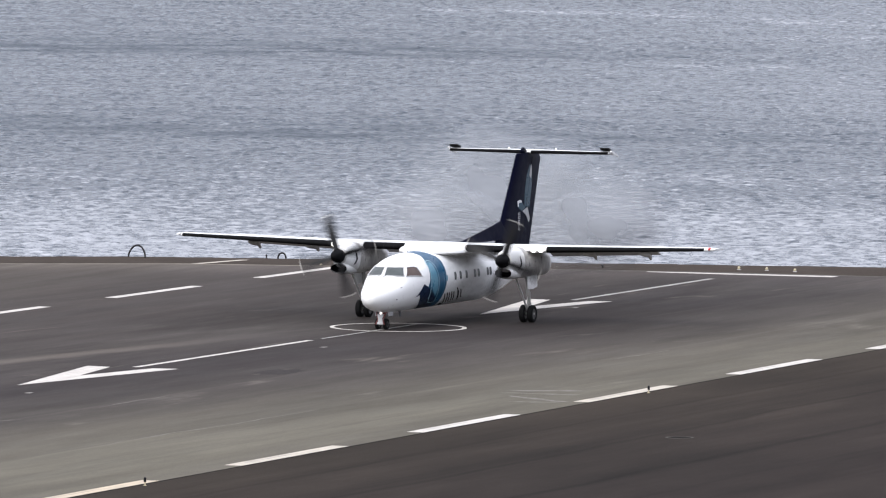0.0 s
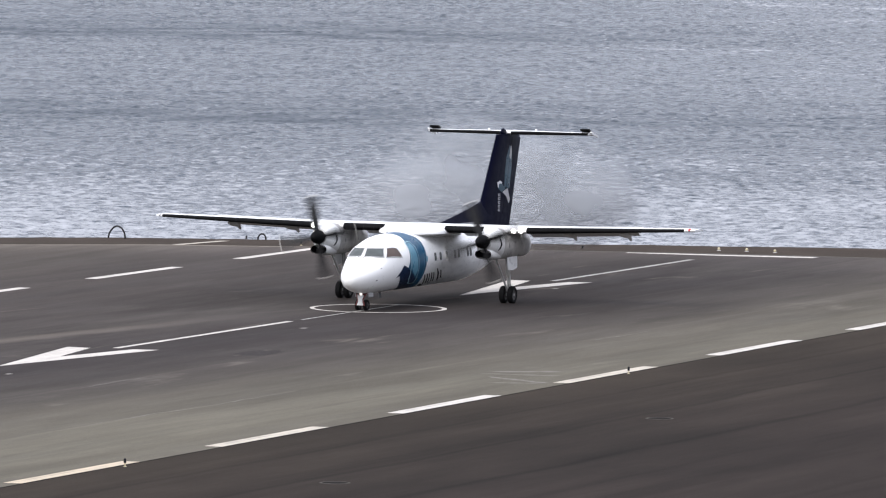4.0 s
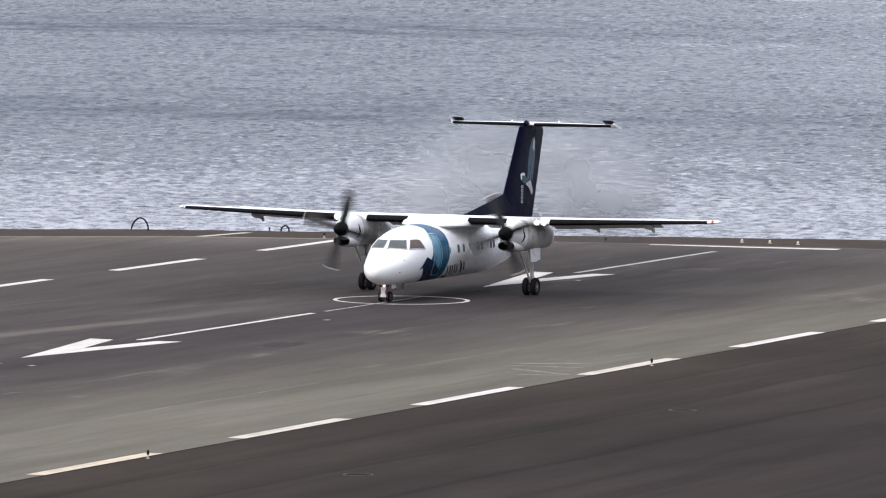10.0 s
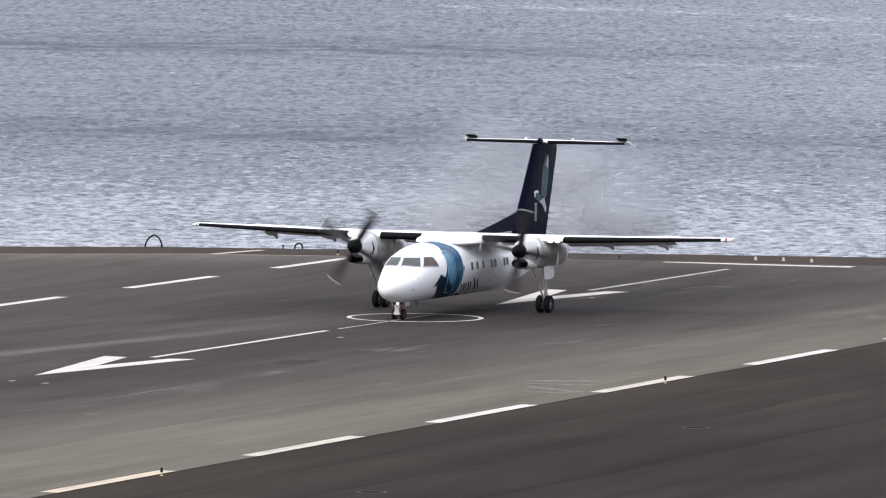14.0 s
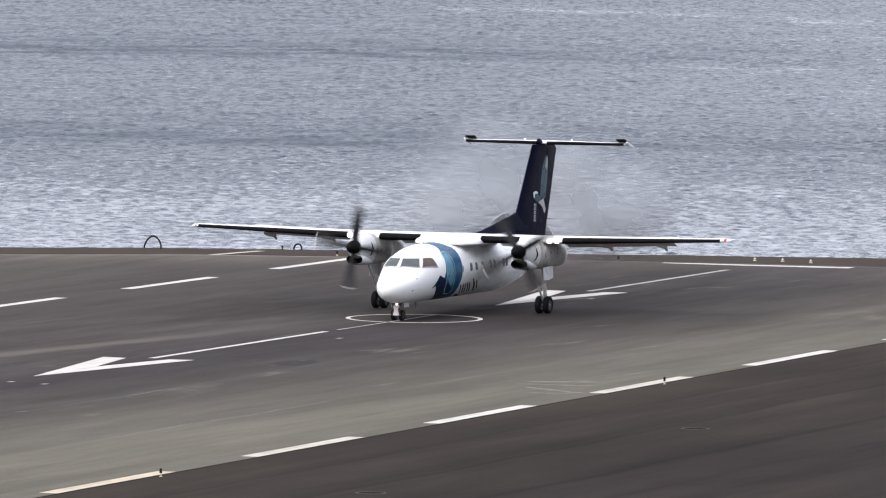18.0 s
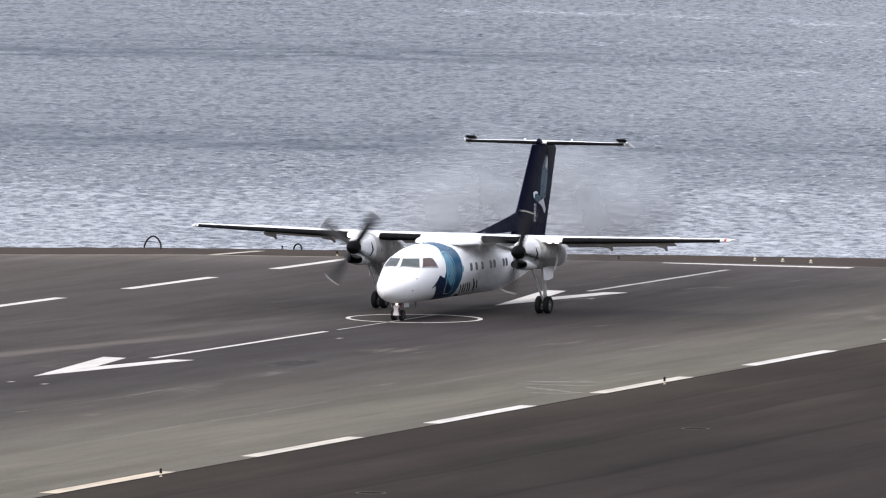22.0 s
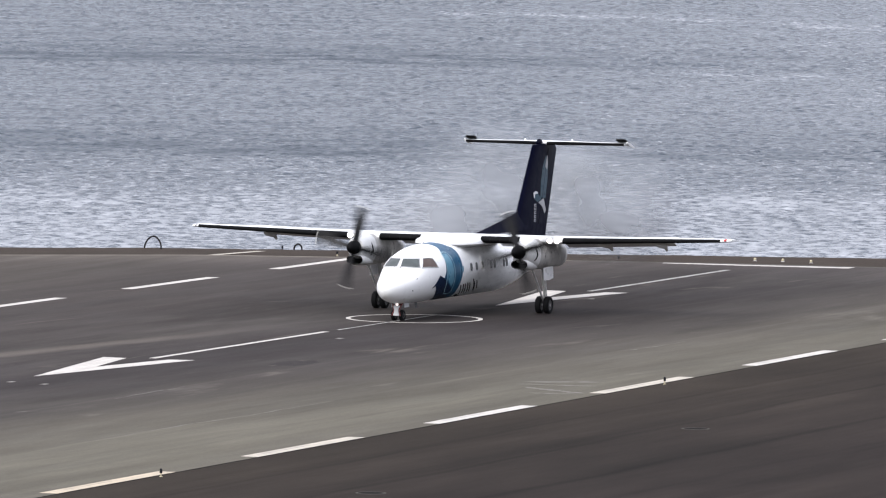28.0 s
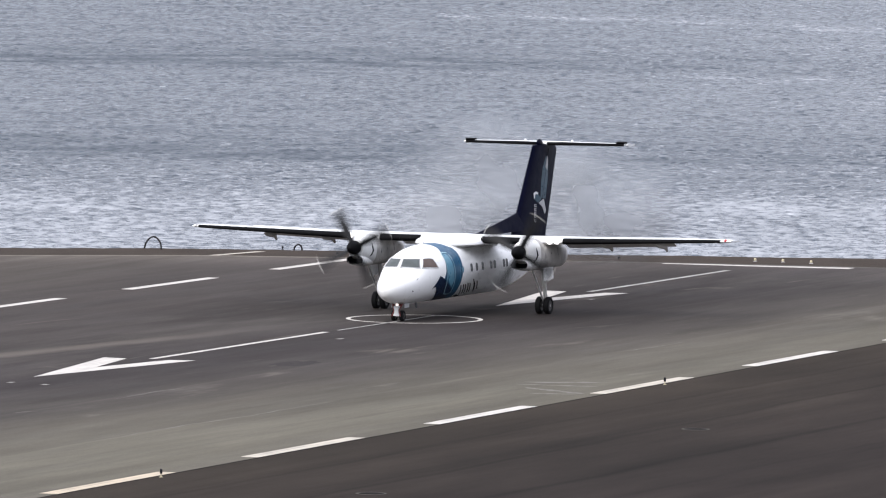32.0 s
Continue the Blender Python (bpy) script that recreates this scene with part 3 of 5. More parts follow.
for x, y in ((12.73, 2.22), (44.22, 0.47), (44.77, 2.18), (-19.13, 2.12)):
    marking("paint_dab", bar(x - 0.22, x + 0.22, y - 0.12, y + 0.12), M_LINE_FAINT, "small worn dab of white paint", "paint dabs", seed=int(x))


def ring_marking(cx, cy, r, w):
    bm = bmesh.new()
    n = 96
    rows = []
    for rr, z in ((r - w / 2, 0.0), (r - w / 2, 0.004), (r + w / 2, 0.004), (r + w / 2, 0.0)):
        rows.append([bm.verts.new((rr * math.cos(6.2832 * i / n), rr * math.sin(6.2832 * i / n), z)) for i in range(n)])
    for a, b in zip(rows, rows[1:] + rows[:1]):
        for i in range(n):
            j = (i + 1) % n
            bm.faces.new((a[i], a[j], b[j], b[i]))
    bmesh.ops.recalc_face_normals(bm, faces=bm.faces)
    return tagged(part("circle_marking", bm, M_LINE, at=pose(cx, cy, TOP), smooth=False), "white circle painted on the runway under the nose wheel", "runway marking")


ring_marking(-1.56, 0.17, 2.95, 0.20)


# thin pale cracks where the asphalt has been patched


def crack(path, wide, seed):
    """A tapering, wandering strip of pale dust along a joint."""
    pts = [Vector(q) for q in path]
    lo, hi = [], []
    n = 26
    for k in range(n + 1):
        f = k / n * (len(pts) - 1)
        i = min(int(f), len(pts) - 2)
        q = pts[i].lerp(pts[i + 1], f - i)
        along = (pts[i + 1] - pts[i]).normalized()
        side = Vector((-along.y, along.x))
        q = q + side * 0.16 * noise.noise((q.x * 0.7, q.y, seed))
        w = wide * (0.25 + 0.75 * math.sin(math.pi * k / n)) * (0.2 + 1.6 * abs(noise.noise((q.x * 1.9, q.y * 1.3, seed + 0.5))))
        lo.append(tuple(q - side * w))
        hi.append(tuple(q + side * w))
    cx, cy = pts[0]
    ob = part("asphalt_crack", slab([(x - cx, y - cy) for x, y in hi + lo[::-1]], 0, 0.002), M_DUST, at=pose(cx, cy, TOP), smooth=False)
    return tagged(ob, "thin pale dusty crack in the asphalt", "crack", "asphalt cracks")


crack([(14.8, 15.75), (11.7, 16.05), (9.5, 16.1), (7.2, 16.1)], 0.075, 1)
crack([(34.2, 18.7), (33.6, 20.2), (33.0, 21.9)], 0.40, 4)
crack([(37.1, 19.8), (38.4, 21.6), (39.4, 23.1)], 0.45, 5)
crack([(40.2, 20.9), (40.0, 22.0), (39.9, 23.0)], 0.30, 6)
crack([(35.6, 18.9), (35.4, 20.6), (35.3, 22.2)], 0.30, 10)
crack([(72.6, 15.7), (64.5, 15.5), (57.3, 15.9), (48.5, 15.8)], 0.06, 7)
crack([(63.8, 15.3), (63.6, 15.5), (63.4, 15.7)], 0.12, 11)
crack([(51.0, 7.8), (47.0, 7.7), (43.5, 7.8)], 0.06, 8)
crack([(59.6, 7.2), (59.0, 7.5), (58.5, 7.8)], 0.12, 9)


def oil_stain(x, y, long, wide, seed):
    out = []
    for k in range(28):
        a = 6.2832 * k / 28
        r = 1 + 0.35 * noise.noise((2 * math.cos(a), 2 * math.sin(a), seed))
        out.append((long * r * math.cos(a), wide * r * math.sin(a)))
    ob = part("oil_stain", slab(out, 0, 0.0015), M_OIL, at=pose(x, y, TOP), smooth=False)
    return tagged(ob, "dark oily stain soaked into the asphalt", "stain", "oil stains")


oil_stain(28.4, 6.4, 1.7, 0.8, 1)

# ---------------------------------------------------------------- the aircraft
# its own space: x forward from the nose wheel, y to its left, z up from the ground
HULL = [(1.70, 1.45, 1.45, 1.45, 0.0), (1.65, 1.27, 1.66, 1.45, .18), (1.5, 1.11, 1.82, 1.46, .35), (1.2, .965, 1.99, 1.49, .545), (0.85, .865, 2.12, 1.54, .70), (0.45, .80, 2.25, 1.60, .83), (0.03, .765, 2.385, 1.67, .955), (-0.42, .745, 2.74, 1.75, 1.065),
        (-0.85, .73, 2.95, 1.81, 1.155), (-1.4, .73, 3.11, 1.88, 1.23), (-2.1, .73, 3.22, 1.95, 1.295), (-2.9, .73, 3.275, 2.0, 1.335), (-3.6, .73, 3.29, 2.02, 1.345), (-7, .73, 3.29, 2.02, 1.345), (-10.8, .73, 3.29, 2.02, 1.345), 
        (-12.5, .88, 3.25, 2.08, 1.28), (-14.5, 1.22, 3.14, 2.2, 1.05), (-16.5, 1.65, 2.98, 2.33, .75), (-18.5, 2.05, 2.78, 2.43, .42), (-20.3, 2.35, 2.55, 2.45, .1)][::-1]


def curve_at(xs, ys, x):
    """Monotone cubic through the stations."""
    h = [b - a for a, b in zip(xs, xs[1:])]
    d = [(b - a) / q for a, b, q in zip(ys, ys[1:], h)]
    i = min(max(int(np.searchsorted(xs, x)) - 1, 0), len(xs) - 2)

    def slope(k):
        if k == 0:
            return d[0]
        if k == len(xs) - 1:
            return d[-1]
        if d[k - 1] * d[k] <= 0:
            return 0.0
        w1, w2 = 2 * h[k] + h[k - 1], h[k] + 2 * h[k - 1]
        return (w1 + w2) / (w1 / d[k - 1] + w2 / d[k])
    t, m0, m1 = (x - xs[i]) / h[i], slope(i), slope(i + 1)
    return (2 * t**3 - 3 * t**2 + 1) * ys[i] + (t**3 - 2 * t**2 + t) * h[i] * m0 + (-2 * t**3 + 3 * t**2) * ys[i + 1] + (t**3 - t**2) * h[i] * m1


def stations(table):
    cols = list(zip(*table))

    def at(x):
        return [curve_at(cols[0], c, x) for c in cols[1:]]
    return at


HULL_AT = stations(HULL)


def hull(x, deg, off=0.0):
    """The skin at station x, deg from the crown towards the left side."""
    zb, zt, zw, hw = HULL_AT(min(max(x, -20.3), 1.70))
    c, s = math.cos(radians(deg)), math.sin(radians(deg))
    return Vector((x, (hw + off) * s, zw + ((zt - zw if c > 0 else zw - zb) + off) * c))


def decal(polys, off=0.006, cell=(0.25, 9)):
    """Polygons in (x, degrees) laid on the skin, cut finely enough to follow it."""
    bm = bmesh.new()
    for poly in polys:
        one = bmesh.new()
        one.faces.new([one.verts.new((x, a / 60, 0)) for x, a in poly])
        bmesh.ops.triangulate(one, faces=one.faces[:])
        xs, ys = [v.co.x for v in one.verts], [v.co.y for v in one.verts]
        for k, lo, hi, st in ((0, min(xs), max(xs), cell[0]), (1, min(ys), max(ys), cell[1] / 60)):
            q = lo + st
            while q < hi:
                co, no = [0, 0, 0], [0, 0, 0]
                co[k], no[k] = q, 1
                bmesh.ops.bisect_plane(one, geom=one.verts[:] + one.edges[:] + one.faces[:], plane_co=co, plane_no=no)
                q += st
        for v in one.verts:
            v.co = hull(v.co.x, v.co.y * 60, off)
        merge(bm, one)
    bmesh.ops.remove_doubles(bm, verts=bm.verts[:], dist=0.001)
    for f in bm.faces:
        f.normal_update()
        mid = f.calc_center_median()
        if f.normal.dot(mid - Vector((mid.x - 0.02, 0, 2.0))) < 0:
            f.normal_flip()
    return bm


def on_hull(p, off=0.0):
    """The point of the skin beside a point near it."""
    zb, zt, zw, hw = HULL_AT(min(max(p.x, -20.3), 1.69))
    a = zt - zw if p.z > zw else zw - zb
    return hull(p.x, math.degrees(math.atan2(p.y / hw, (p.z - zw) / a)), off)


def from_ahead(p, off=0.0):
    """The point of the skin behind a point seen from ahead."""
    lo, hi = -4.0, 1.68
    for i in range(40):
        x = (lo + hi) / 2
        zb, zt, zw, hw = HULL_AT(x)
        a = zt - zw if p.z > zw else zw - zb
        if (p.y / hw) ** 2 + ((p.z - zw) / a) ** 2 < 1:
            lo = x
        else:
            hi = x
    return on_hull(Vector((lo, p.y, p.z)), off) + Vector((off * 0.6, 0, 0))


def skin_patch(pts, off, ahead=False):
    """A straight-edged pane laid on the skin."""
    bm = bmesh.new()
    bm.faces.new([bm.verts.new(p) for p in pts])
    bmesh.ops.triangulate(bm, faces=bm.faces[:])
    for k in range(3):
        lo, hi = min(p[k] for p in pts), max(p[k] for p in pts)
        q = lo + 0.07
        while q < hi:
            co, no = [0, 0, 0], [0, 0, 0]
            co[k], no[k] = q, 1
            bmesh.ops.bisect_plane(bm, geom=bm.verts[:] + bm.edges[:] + bm.faces[:], plane_co=co, plane_no=no)
            q += 0.07
    for v in bm.verts:
        v.co = from_ahead(v.co, off) if ahead else on_hull(v.co, off)
    for f in bm.faces:
        f.normal_update()
        mid = f.calc_center_median()
        if f.normal.dot(mid - Vector((mid.x - 0.3, 0, 2.0))) < 0:
            f.normal_flip()
    return bm


def strip(path, width):
    """A polygon of even width (metres) along a path in (x, degrees)."""
    pts = [Vector((x, a / 43)) for x, a in path]
    lo, hi = [], []
    for k, p in enumerate(pts):
        d = (pts[min(k + 1, len(pts) - 1)] - pts[max(k - 1, 0)]).normalized()
        n = Vector((-d.y, d.x)) * width / 2
        lo.append(p + n)
        hi.append(p - n)
    return [[(a.x, a.y * 43), (b.x, b.y * 43), (c.x, c.y * 43), (d.x, d.y * 43)] for a, b, c, d in zip(lo, lo[1:], hi[1:], hi)]


def rounded(x0, x1, a0, a1):
    """A rounded window outline in (x, degrees)."""
    cx, ca, hx, ha = (x0 + x1) / 2, (a0 + a1) / 2, abs(x1 - x0) / 2, abs(a1 - a0) / 2
    out = []
    for i in range(20):
        t = 6.2832 * i / 20
        c, s = math.cos(t), math.sin(t)
        e = 0.55
        out.append((cx + hx * math.copysign(abs(c) ** e, c), ca + ha * math.copysign(abs(s) ** e, s)))
    return out


PLANE = thing("aircraft", "white twin-propeller airliner with blue livery and turning propellers", "aircraft")


def build_fuselage():
    xs = [1.6985, 1.69, 1.67, 1.64, 1.59, 1.52, 1.44, 1.34, 1.24] + list(np.arange(1.12, -3.8, -0.15)) + list(np.arange(-4, -20.4, -0.5)) + [-20.3]
    bm = loft([[hull(x, 360 * i / 56) for i in range(56)] for x in xs])
    body = part("fuselage", bm, M_FUSELAGE, PLANE)
    # cockpit glass
    front = [(0.0, 0.075, 2.395), (-0.43, 0.045, 2.74), (-0.85, 0.68, 2.73), (-0.42, 0.85, 2.36)]
    flank = [(-0.53, 0.92, 2.35), (-0.98, 0.75, 2.73), (-1.45, 0.90, 2.735), (-1.64, 0.97, 2.70), (-1.75, 1.20, 2.31)]
    for s in (1, -1):
        for name, poly, mat, lab in (("windscreen", front, M_GLASS, "dark windscreen pane"), ("side_window", flank, M_GLASS_WARM, "dark brownish cockpit side window")):
            pts = [Vector((x, s * y, z)) for x, y, z in poly]
            part(name, skin_patch(pts, 0.010, name == "windscreen"), mat, body, lab)
            seal = bmesh.new()
            for q, r in zip(pts, pts[1:] + pts[:1]):
                n = 8
                tube([(from_ahead if name == "windscreen" else on_hull)(q.lerp(r, i / n), 0.012) for i in range(n + 1)], 0.020, 6, seal)
            part("window_seal", seal, M_UNDER, body, "pale window frame")
    # wipers
    for s in (-1, 1):
        bm = tube([hull(0.14, 6 * s - 2, 0.02), hull(0.07, 9 * s, 0.03), hull(-0.02, 12 * s, 0.02)], 0.010, 6)
        part("wiper", bm, M_BLACK, body)
    # cabin windows
    for s in (-1, 1):
        for x in (-5.59, -6.25, -7.0, -8.07, -8.55, -9.71, -10.08, -11.1, -11.75):
            part("cabin_window", decal([rounded(x - 0.14, x + 0.14, s * 76, s * 92.5)], 0.008, (0.2, 9)), M_PORTHOLE, body)
    # livery
    band = [(-2.95, 0), (-3.02, 16), (-3.05, 28), (-2.81, 45), (-2.62, 65.5), (-2.48, 84.6), (-2.3, 97), (-2.25, 108), (-2.4, 125), (-2.65, 145), (-3.0, 166),
            (-5.2, 166), (-4.98, 154), (-4.64, 136), (-4.5, 123.5), (-4.46, 109), (-4.47, 94), (-4.48, 79.6), (-4.51, 64), (-4.56, 48), (-4.52, 36), (-4.29, 27), (-4.1, 14), (-4.05, 0)]
    head = [(-1.83, 88.7), (-1.22, 114), (-1.55, 110.6), (-2.04, 134), (-2.35, 146), (-2.8, 164), (-4.5, 164), (-3.98, 144.5), (-3.75, 128.5), (-3.4, 120), (-2.99, 112.5), (-2.4, 99)]
    pale = [(-2.76, 48), (-2.70, 60), (-2.66, 75), (-2.66, 89), (-2.75, 101), (-3.05, 111), (-3.46, 120), (-3.48, 106), (-3.38, 89), (-3.34, 72), (-3.28, 58), (-3.2, 48)]
    door = [(-2.71, 45), (-2.68, 55.6), (-2.67, 65.7), (-2.61, 85.3), (-2.60, 102), (-2.78, 122), (-3.14, 136), (-3.55, 138.5), (-3.91, 138), (-3.74, 124), (-3.56, 106), (-3.49, 88.7), (-3.48, 72.6), (-3.46, 59), (-3.32, 46), (-3.0, 43.5), (-2.71, 45)]
    for s in (1, -1):
        part("livery_band", decal([[(x, s * a) for x, a in band]]), M_BLUE, body, "broad blue livery band")
        part("livery_arrow", decal([[(x, s * a) for x, a in head]], 0.010), M_DEEPBLUE, body, "dark blue arrow-shaped livery patch")
        part("livery_stripe", decal([[(x, s * a) for x, a in pale]], 0.011), M_LIGHTBLUE, body, "pale blue livery stripe")
        part("door_outline", decal(strip([(x, s * a) for x, a in door], 0.05), 0.015, (0.3, 8)), M_PALELINE, body, "pale outline of the cabin door")
        part("livery_line", decal(strip([(x - 0.28, s * a) for x, a in ((-3.9, 40), (-3.95, 60), (-3.9, 80), (-3.92, 100), (-4.0, 118))], 0.03), 0.010, (0.3, 8)), M_LIGHTBLUE, body)
        part("door_window", decal([rounded(-4.36, -4.60, s * 80, s * 92)], 0.014, (0.2, 9)), M_LIGHTBLUE, body)
        # the operator's mark, as plain slanted strokes
        for k in range(4):
            x, a = -4.62 - 0.53 * k, 117.5 - 1.4 * k
            for dx, da, ln, w in ((0.0, 1.5, 30 - 2 * k, 0.11), (-0.26, -6.0 if k == 2 else 0.0, (36 if k == 2 else 28) - 2 * k, 0.13)):
                q = x + dx
                g = [(q, a + da), (q - w, a + da), (q - w - 0.031 * ln, a + da + ln), (q - 0.031 * ln, a + da + ln)]
                part("lettering_bar", decal([[(c, s * e) for c, e in g]], 0.009, (0.15, 6)), M_BLACK, body, "black slanted lettering stroke")
        part("lettering_bar", decal([[(-5.0, s * 150), (-5.35, s * 147), (-6.2, s * 158), (-5.8, s * 161)]], 0.009, (0.15, 6)), M_BLACK, body, "black slanted lettering stroke")
        # small vents, sensors and seams
        for x, a in ((0.08, 71.4), (0.41, 105.6)):
            part("sensor", tube([hull(x, s * a), hull(x - 0.02, s * a, 0.05), hull(x + 0.07, s * a, 0.06)], 0.014, 6), M_SEAM, body)
    part("belly_antenna", loft([[(-2.25, -0.015, 0.75), (-2.0, -0.02, 0.75), (-1.95, 0.0, 0.75), (-2.0, 0.02, 0.75), (-2.25, 0.015, 0.75)],
                               [(-2.28, -0.008, 0.46), (-2.16, -0.01, 0.46), (-2.13, 0.0, 0.46), (-2.16, 0.01, 0.46), (-2.28, 0.008, 0.46)]]), M_SEAM, body, "grey blade antenna")
    part("roof_antenna", loft([[(-3.0, -0.02, 3.24), (-2.7, -0.02, 3.24), (-2.7, 0.02, 3.24), (-3.0, 0.02, 3.24)],
                               [(-3.08, -0.01, 3.38), (-2.95, -0.01, 3.38), (-2.95, 0.01, 3.38), (-3.08, 0.01, 3.38)]]), M_WHITE, body)
    # fairing over the wing joint
    fair = []
    for x, top, half, low in ((-4.3, 3.24, .40, 3.14), (-4.8, 3.33, .60, 3.15), (-5.1, 3.40, .82, 3.15), (-5.35, 3.45, 1.12, 3.16), (-5.6, 3.49, 1.38, 3.16), (-5.9, 3.51, 1.50, 3.16), (-6.2, 3.54, 1.55, 3.16), (-6.5, 3.56, 1.56, 3.15), (-7, 3.57, 1.55, 3.10),
                              (-8.2, 3.52, 1.50, 3.04), (-9.0, 3.38, 1.30, 2.98), (-9.8, 3.27, .95, 2.96), (-10.6, 3.16, .6, 2.94)):
        fair.append([(x, half * math.copysign(abs(math.cos(t)) ** 0.8, math.cos(t)), low + (top - low) * max(math.sin(t), 0) ** 0.75) for t in np.linspace(0, math.pi, 21)] + [(x, -half * 0.8, low - 0.05), (x, 0, 2.8), (x, half * 0.8, low - 0.05)])
    part("wing_fairing", loft(fair), M_WHITE, body)
    return body


build_fuselage()


def foil(chord, thick, n=14):
    """Aerofoil outline as (back, up) from the nose: over the top to the tail and back below."""
    up, low = [], []
    for i in range(n + 1):
        c = (1 - math.cos(math.pi * i / n)) / 2
        t = 5 * thick * (0.2969 * math.sqrt(c) - 0.126 * c - 0.3516 * c**2 + 0.2843 * c**3 - 0.1036 * c**4)
        camber = 0.03 * math.sin(math.pi * c ** 0.8)
        drop = 0.045 * c * chord
        up.append((c * chord, (camber + t) * chord - drop))
        low.append((c * chord, (camber - t * 0.95) * chord - drop))
    return up, low


def wing_section(y):
    """Leading edge x, z and chord, thickness at |y|."""
    a = abs(y)
    t = max(a - 4.0, 0) / 8.95
    return -6.40 - 0.95 * t, 3.32 + 0.21 * t, 2.50 - 1.20 * t, 0.165 - 0.035 * t


def wing_ring(y, n=14):
    x, z, c, th = wing_section(y)
    up, low = foil(c, th, n)
    return [(x - p, y, z + q) for p, q in up[::-1]] + [(x - p, y, z + q) for p, q in low[1:-1]]


def build_wing():
    ys = [-12.95, -12.9, -12.7, -12, -10, -8, -6, -4.6, -4, -2, 0, 2, 4, 4.6, 6, 8, 10, 12, 12.7, 12.9, 12.95]
    rings = []
    for y in ys:
        r = wing_ring(y)
        shrink = {12.95: 0.45, 12.9: 0.75, 12.7: 0.95}.get(abs(y), 1)
        zc = sum(p[2] for p in r) / len(r)
        rings.append([(p[0] + (1 - shrink) * -0.1, p[1], zc + (p[2] - zc) * shrink) for p in r])
    wing = part("wing", loft(rings), M_WHITE, PLANE, "white straight wing")
    # rubber boots on the leading edge
    for y0, y1 in ((-12.6, -5.02), (-3.42, -1.45), (1.45, 3.30), (5.30, 12.5)):
        rings = []
        for y in np.linspace(y0, y1, 8):
            x, z, c, th = wing_section(y)
            up, low = foil(c, th, 22)
            ring = [(x - p + 0.012 * (1 - p / (0.11 * c)), y, z + q + 0.008) for p, q in up if p <= 0.11 * c][::-1]
            ring += [(x - p + 0.012 * (1 - p / (0.11 * c)), y, z + q - 0.008) for p, q in low[1:] if p <= 0.13 * c]
            rings.append(ring)
        part("deicing_boot", loft(rings, closed=False), M_BOOT, wing, "black rubber leading-edge boot")
        for y in np.linspace(y0, y1, 5)[1:-1]:
            x, z, c, th = wing_section(y)
            up, low = foil(c, th, 22)
            pts = [(x - p + 0.016, y, z + q + 0.006) for p, q in up if p <= 0.10 * c][::-1] + [(x - p + 0.016, y, z + q - 0.006) for p, q in low[1:] if p <= 0.12 * c]
            part("boot_seam", tube(pts, 0.010, 5), M_BLACK, wing)
    # hinge fairings under the flaps
    for y in (-9.45, -6.65, 6.75, 9.40):
        x, z, c, th = wing_section(y)
        rings = []
        for b, w, h, dz in ((0.30, .02, .02, -.15), (0.38, .06, .06, -.18), (0.50, .08, .09, -.22), (0.70, .09, .11, -.25), (0.92, .09, .12, -.28), (1.04, .08, .13, -.33), (1.11, .06, .13, -.41), (1.16, .05, .07, -.48), (1.18, .02, .02, -.51)):
            rings.append([(x - b * c, y + w * math.cos(t), z + dz + h * math.sin(t)) for t in np.linspace(0, 2 * math.pi, 12, endpoint=False)])
        part("flap_fairing", loft(rings), M_COWL, wing, "grey flap hinge fairing")
    # flaps, lowered for take-off
    for s in (-1, 1):
        for y0, y1 in ((1.42, 3.30), (4.62, 9.85)):
            rings = []
            for y in np.linspace(y0, y1, 4):
                x, z, c, th = wing_section(y)
                up, low = foil(0.30 * c, 0.16, 10)
                a = radians(20)
                loop = up[::-1] + low[1:-1]
                rings.append([(x - 0.93 * c - (q * math.cos(a) + r * math.sin(a)), s * y, z - 0.035 * c - 0.05 + r * math.cos(a) - q * math.sin(a)) for q, r in loop])
            part("flap", loft(rings), M_WHITE, wing, "white lowered flap")
    # flap gaps and aileron lines
    for s in (-1, 1):
        pts = []
        for y in np.linspace(1.5, 12.2, 12):
            x, z, c, th = wing_section(y)
            up, low = foil(c, th, 14)
            p, q = min(up, key=lambda g: abs(g[0] - 0.72 * c))
            pts.append((x - p, s * y, z + q + 0.004))
        part("flap_gap", tube(pts, 0.010, 5), M_SEAM, wing)
        x, z, c, th = wing_section(12.85)
        part("navigation_lamp", lathe([(-0.10, 0.01), (-0.07, 0.06), (0.02, 0.08), (0.12, 0.05), (0.16, 0.01)], "x", 12, origin=(x - 0.12, s * 12.72, z + 0.03)),
             M_NAVRED if s > 0 else M_UNDER, wing, "red navigation lamp" if s > 0 else "clear navigation lamp")
        for y in (4.72, 5.05):
            if s < 0 and y > 5:
                continue
            x, z, c, th = wing_section(y)
            part("landing_lamp", lathe([(0.0, 0.12), (0.05, 0.115), (0.09, 0.08), (0.11, 0.02)], "x", 18, origin=(x - 0.02, s * (y if s > 0 else 4.86), z + 0.02)), M_LAMP, wing, "lit landing lamp")


build_wing()


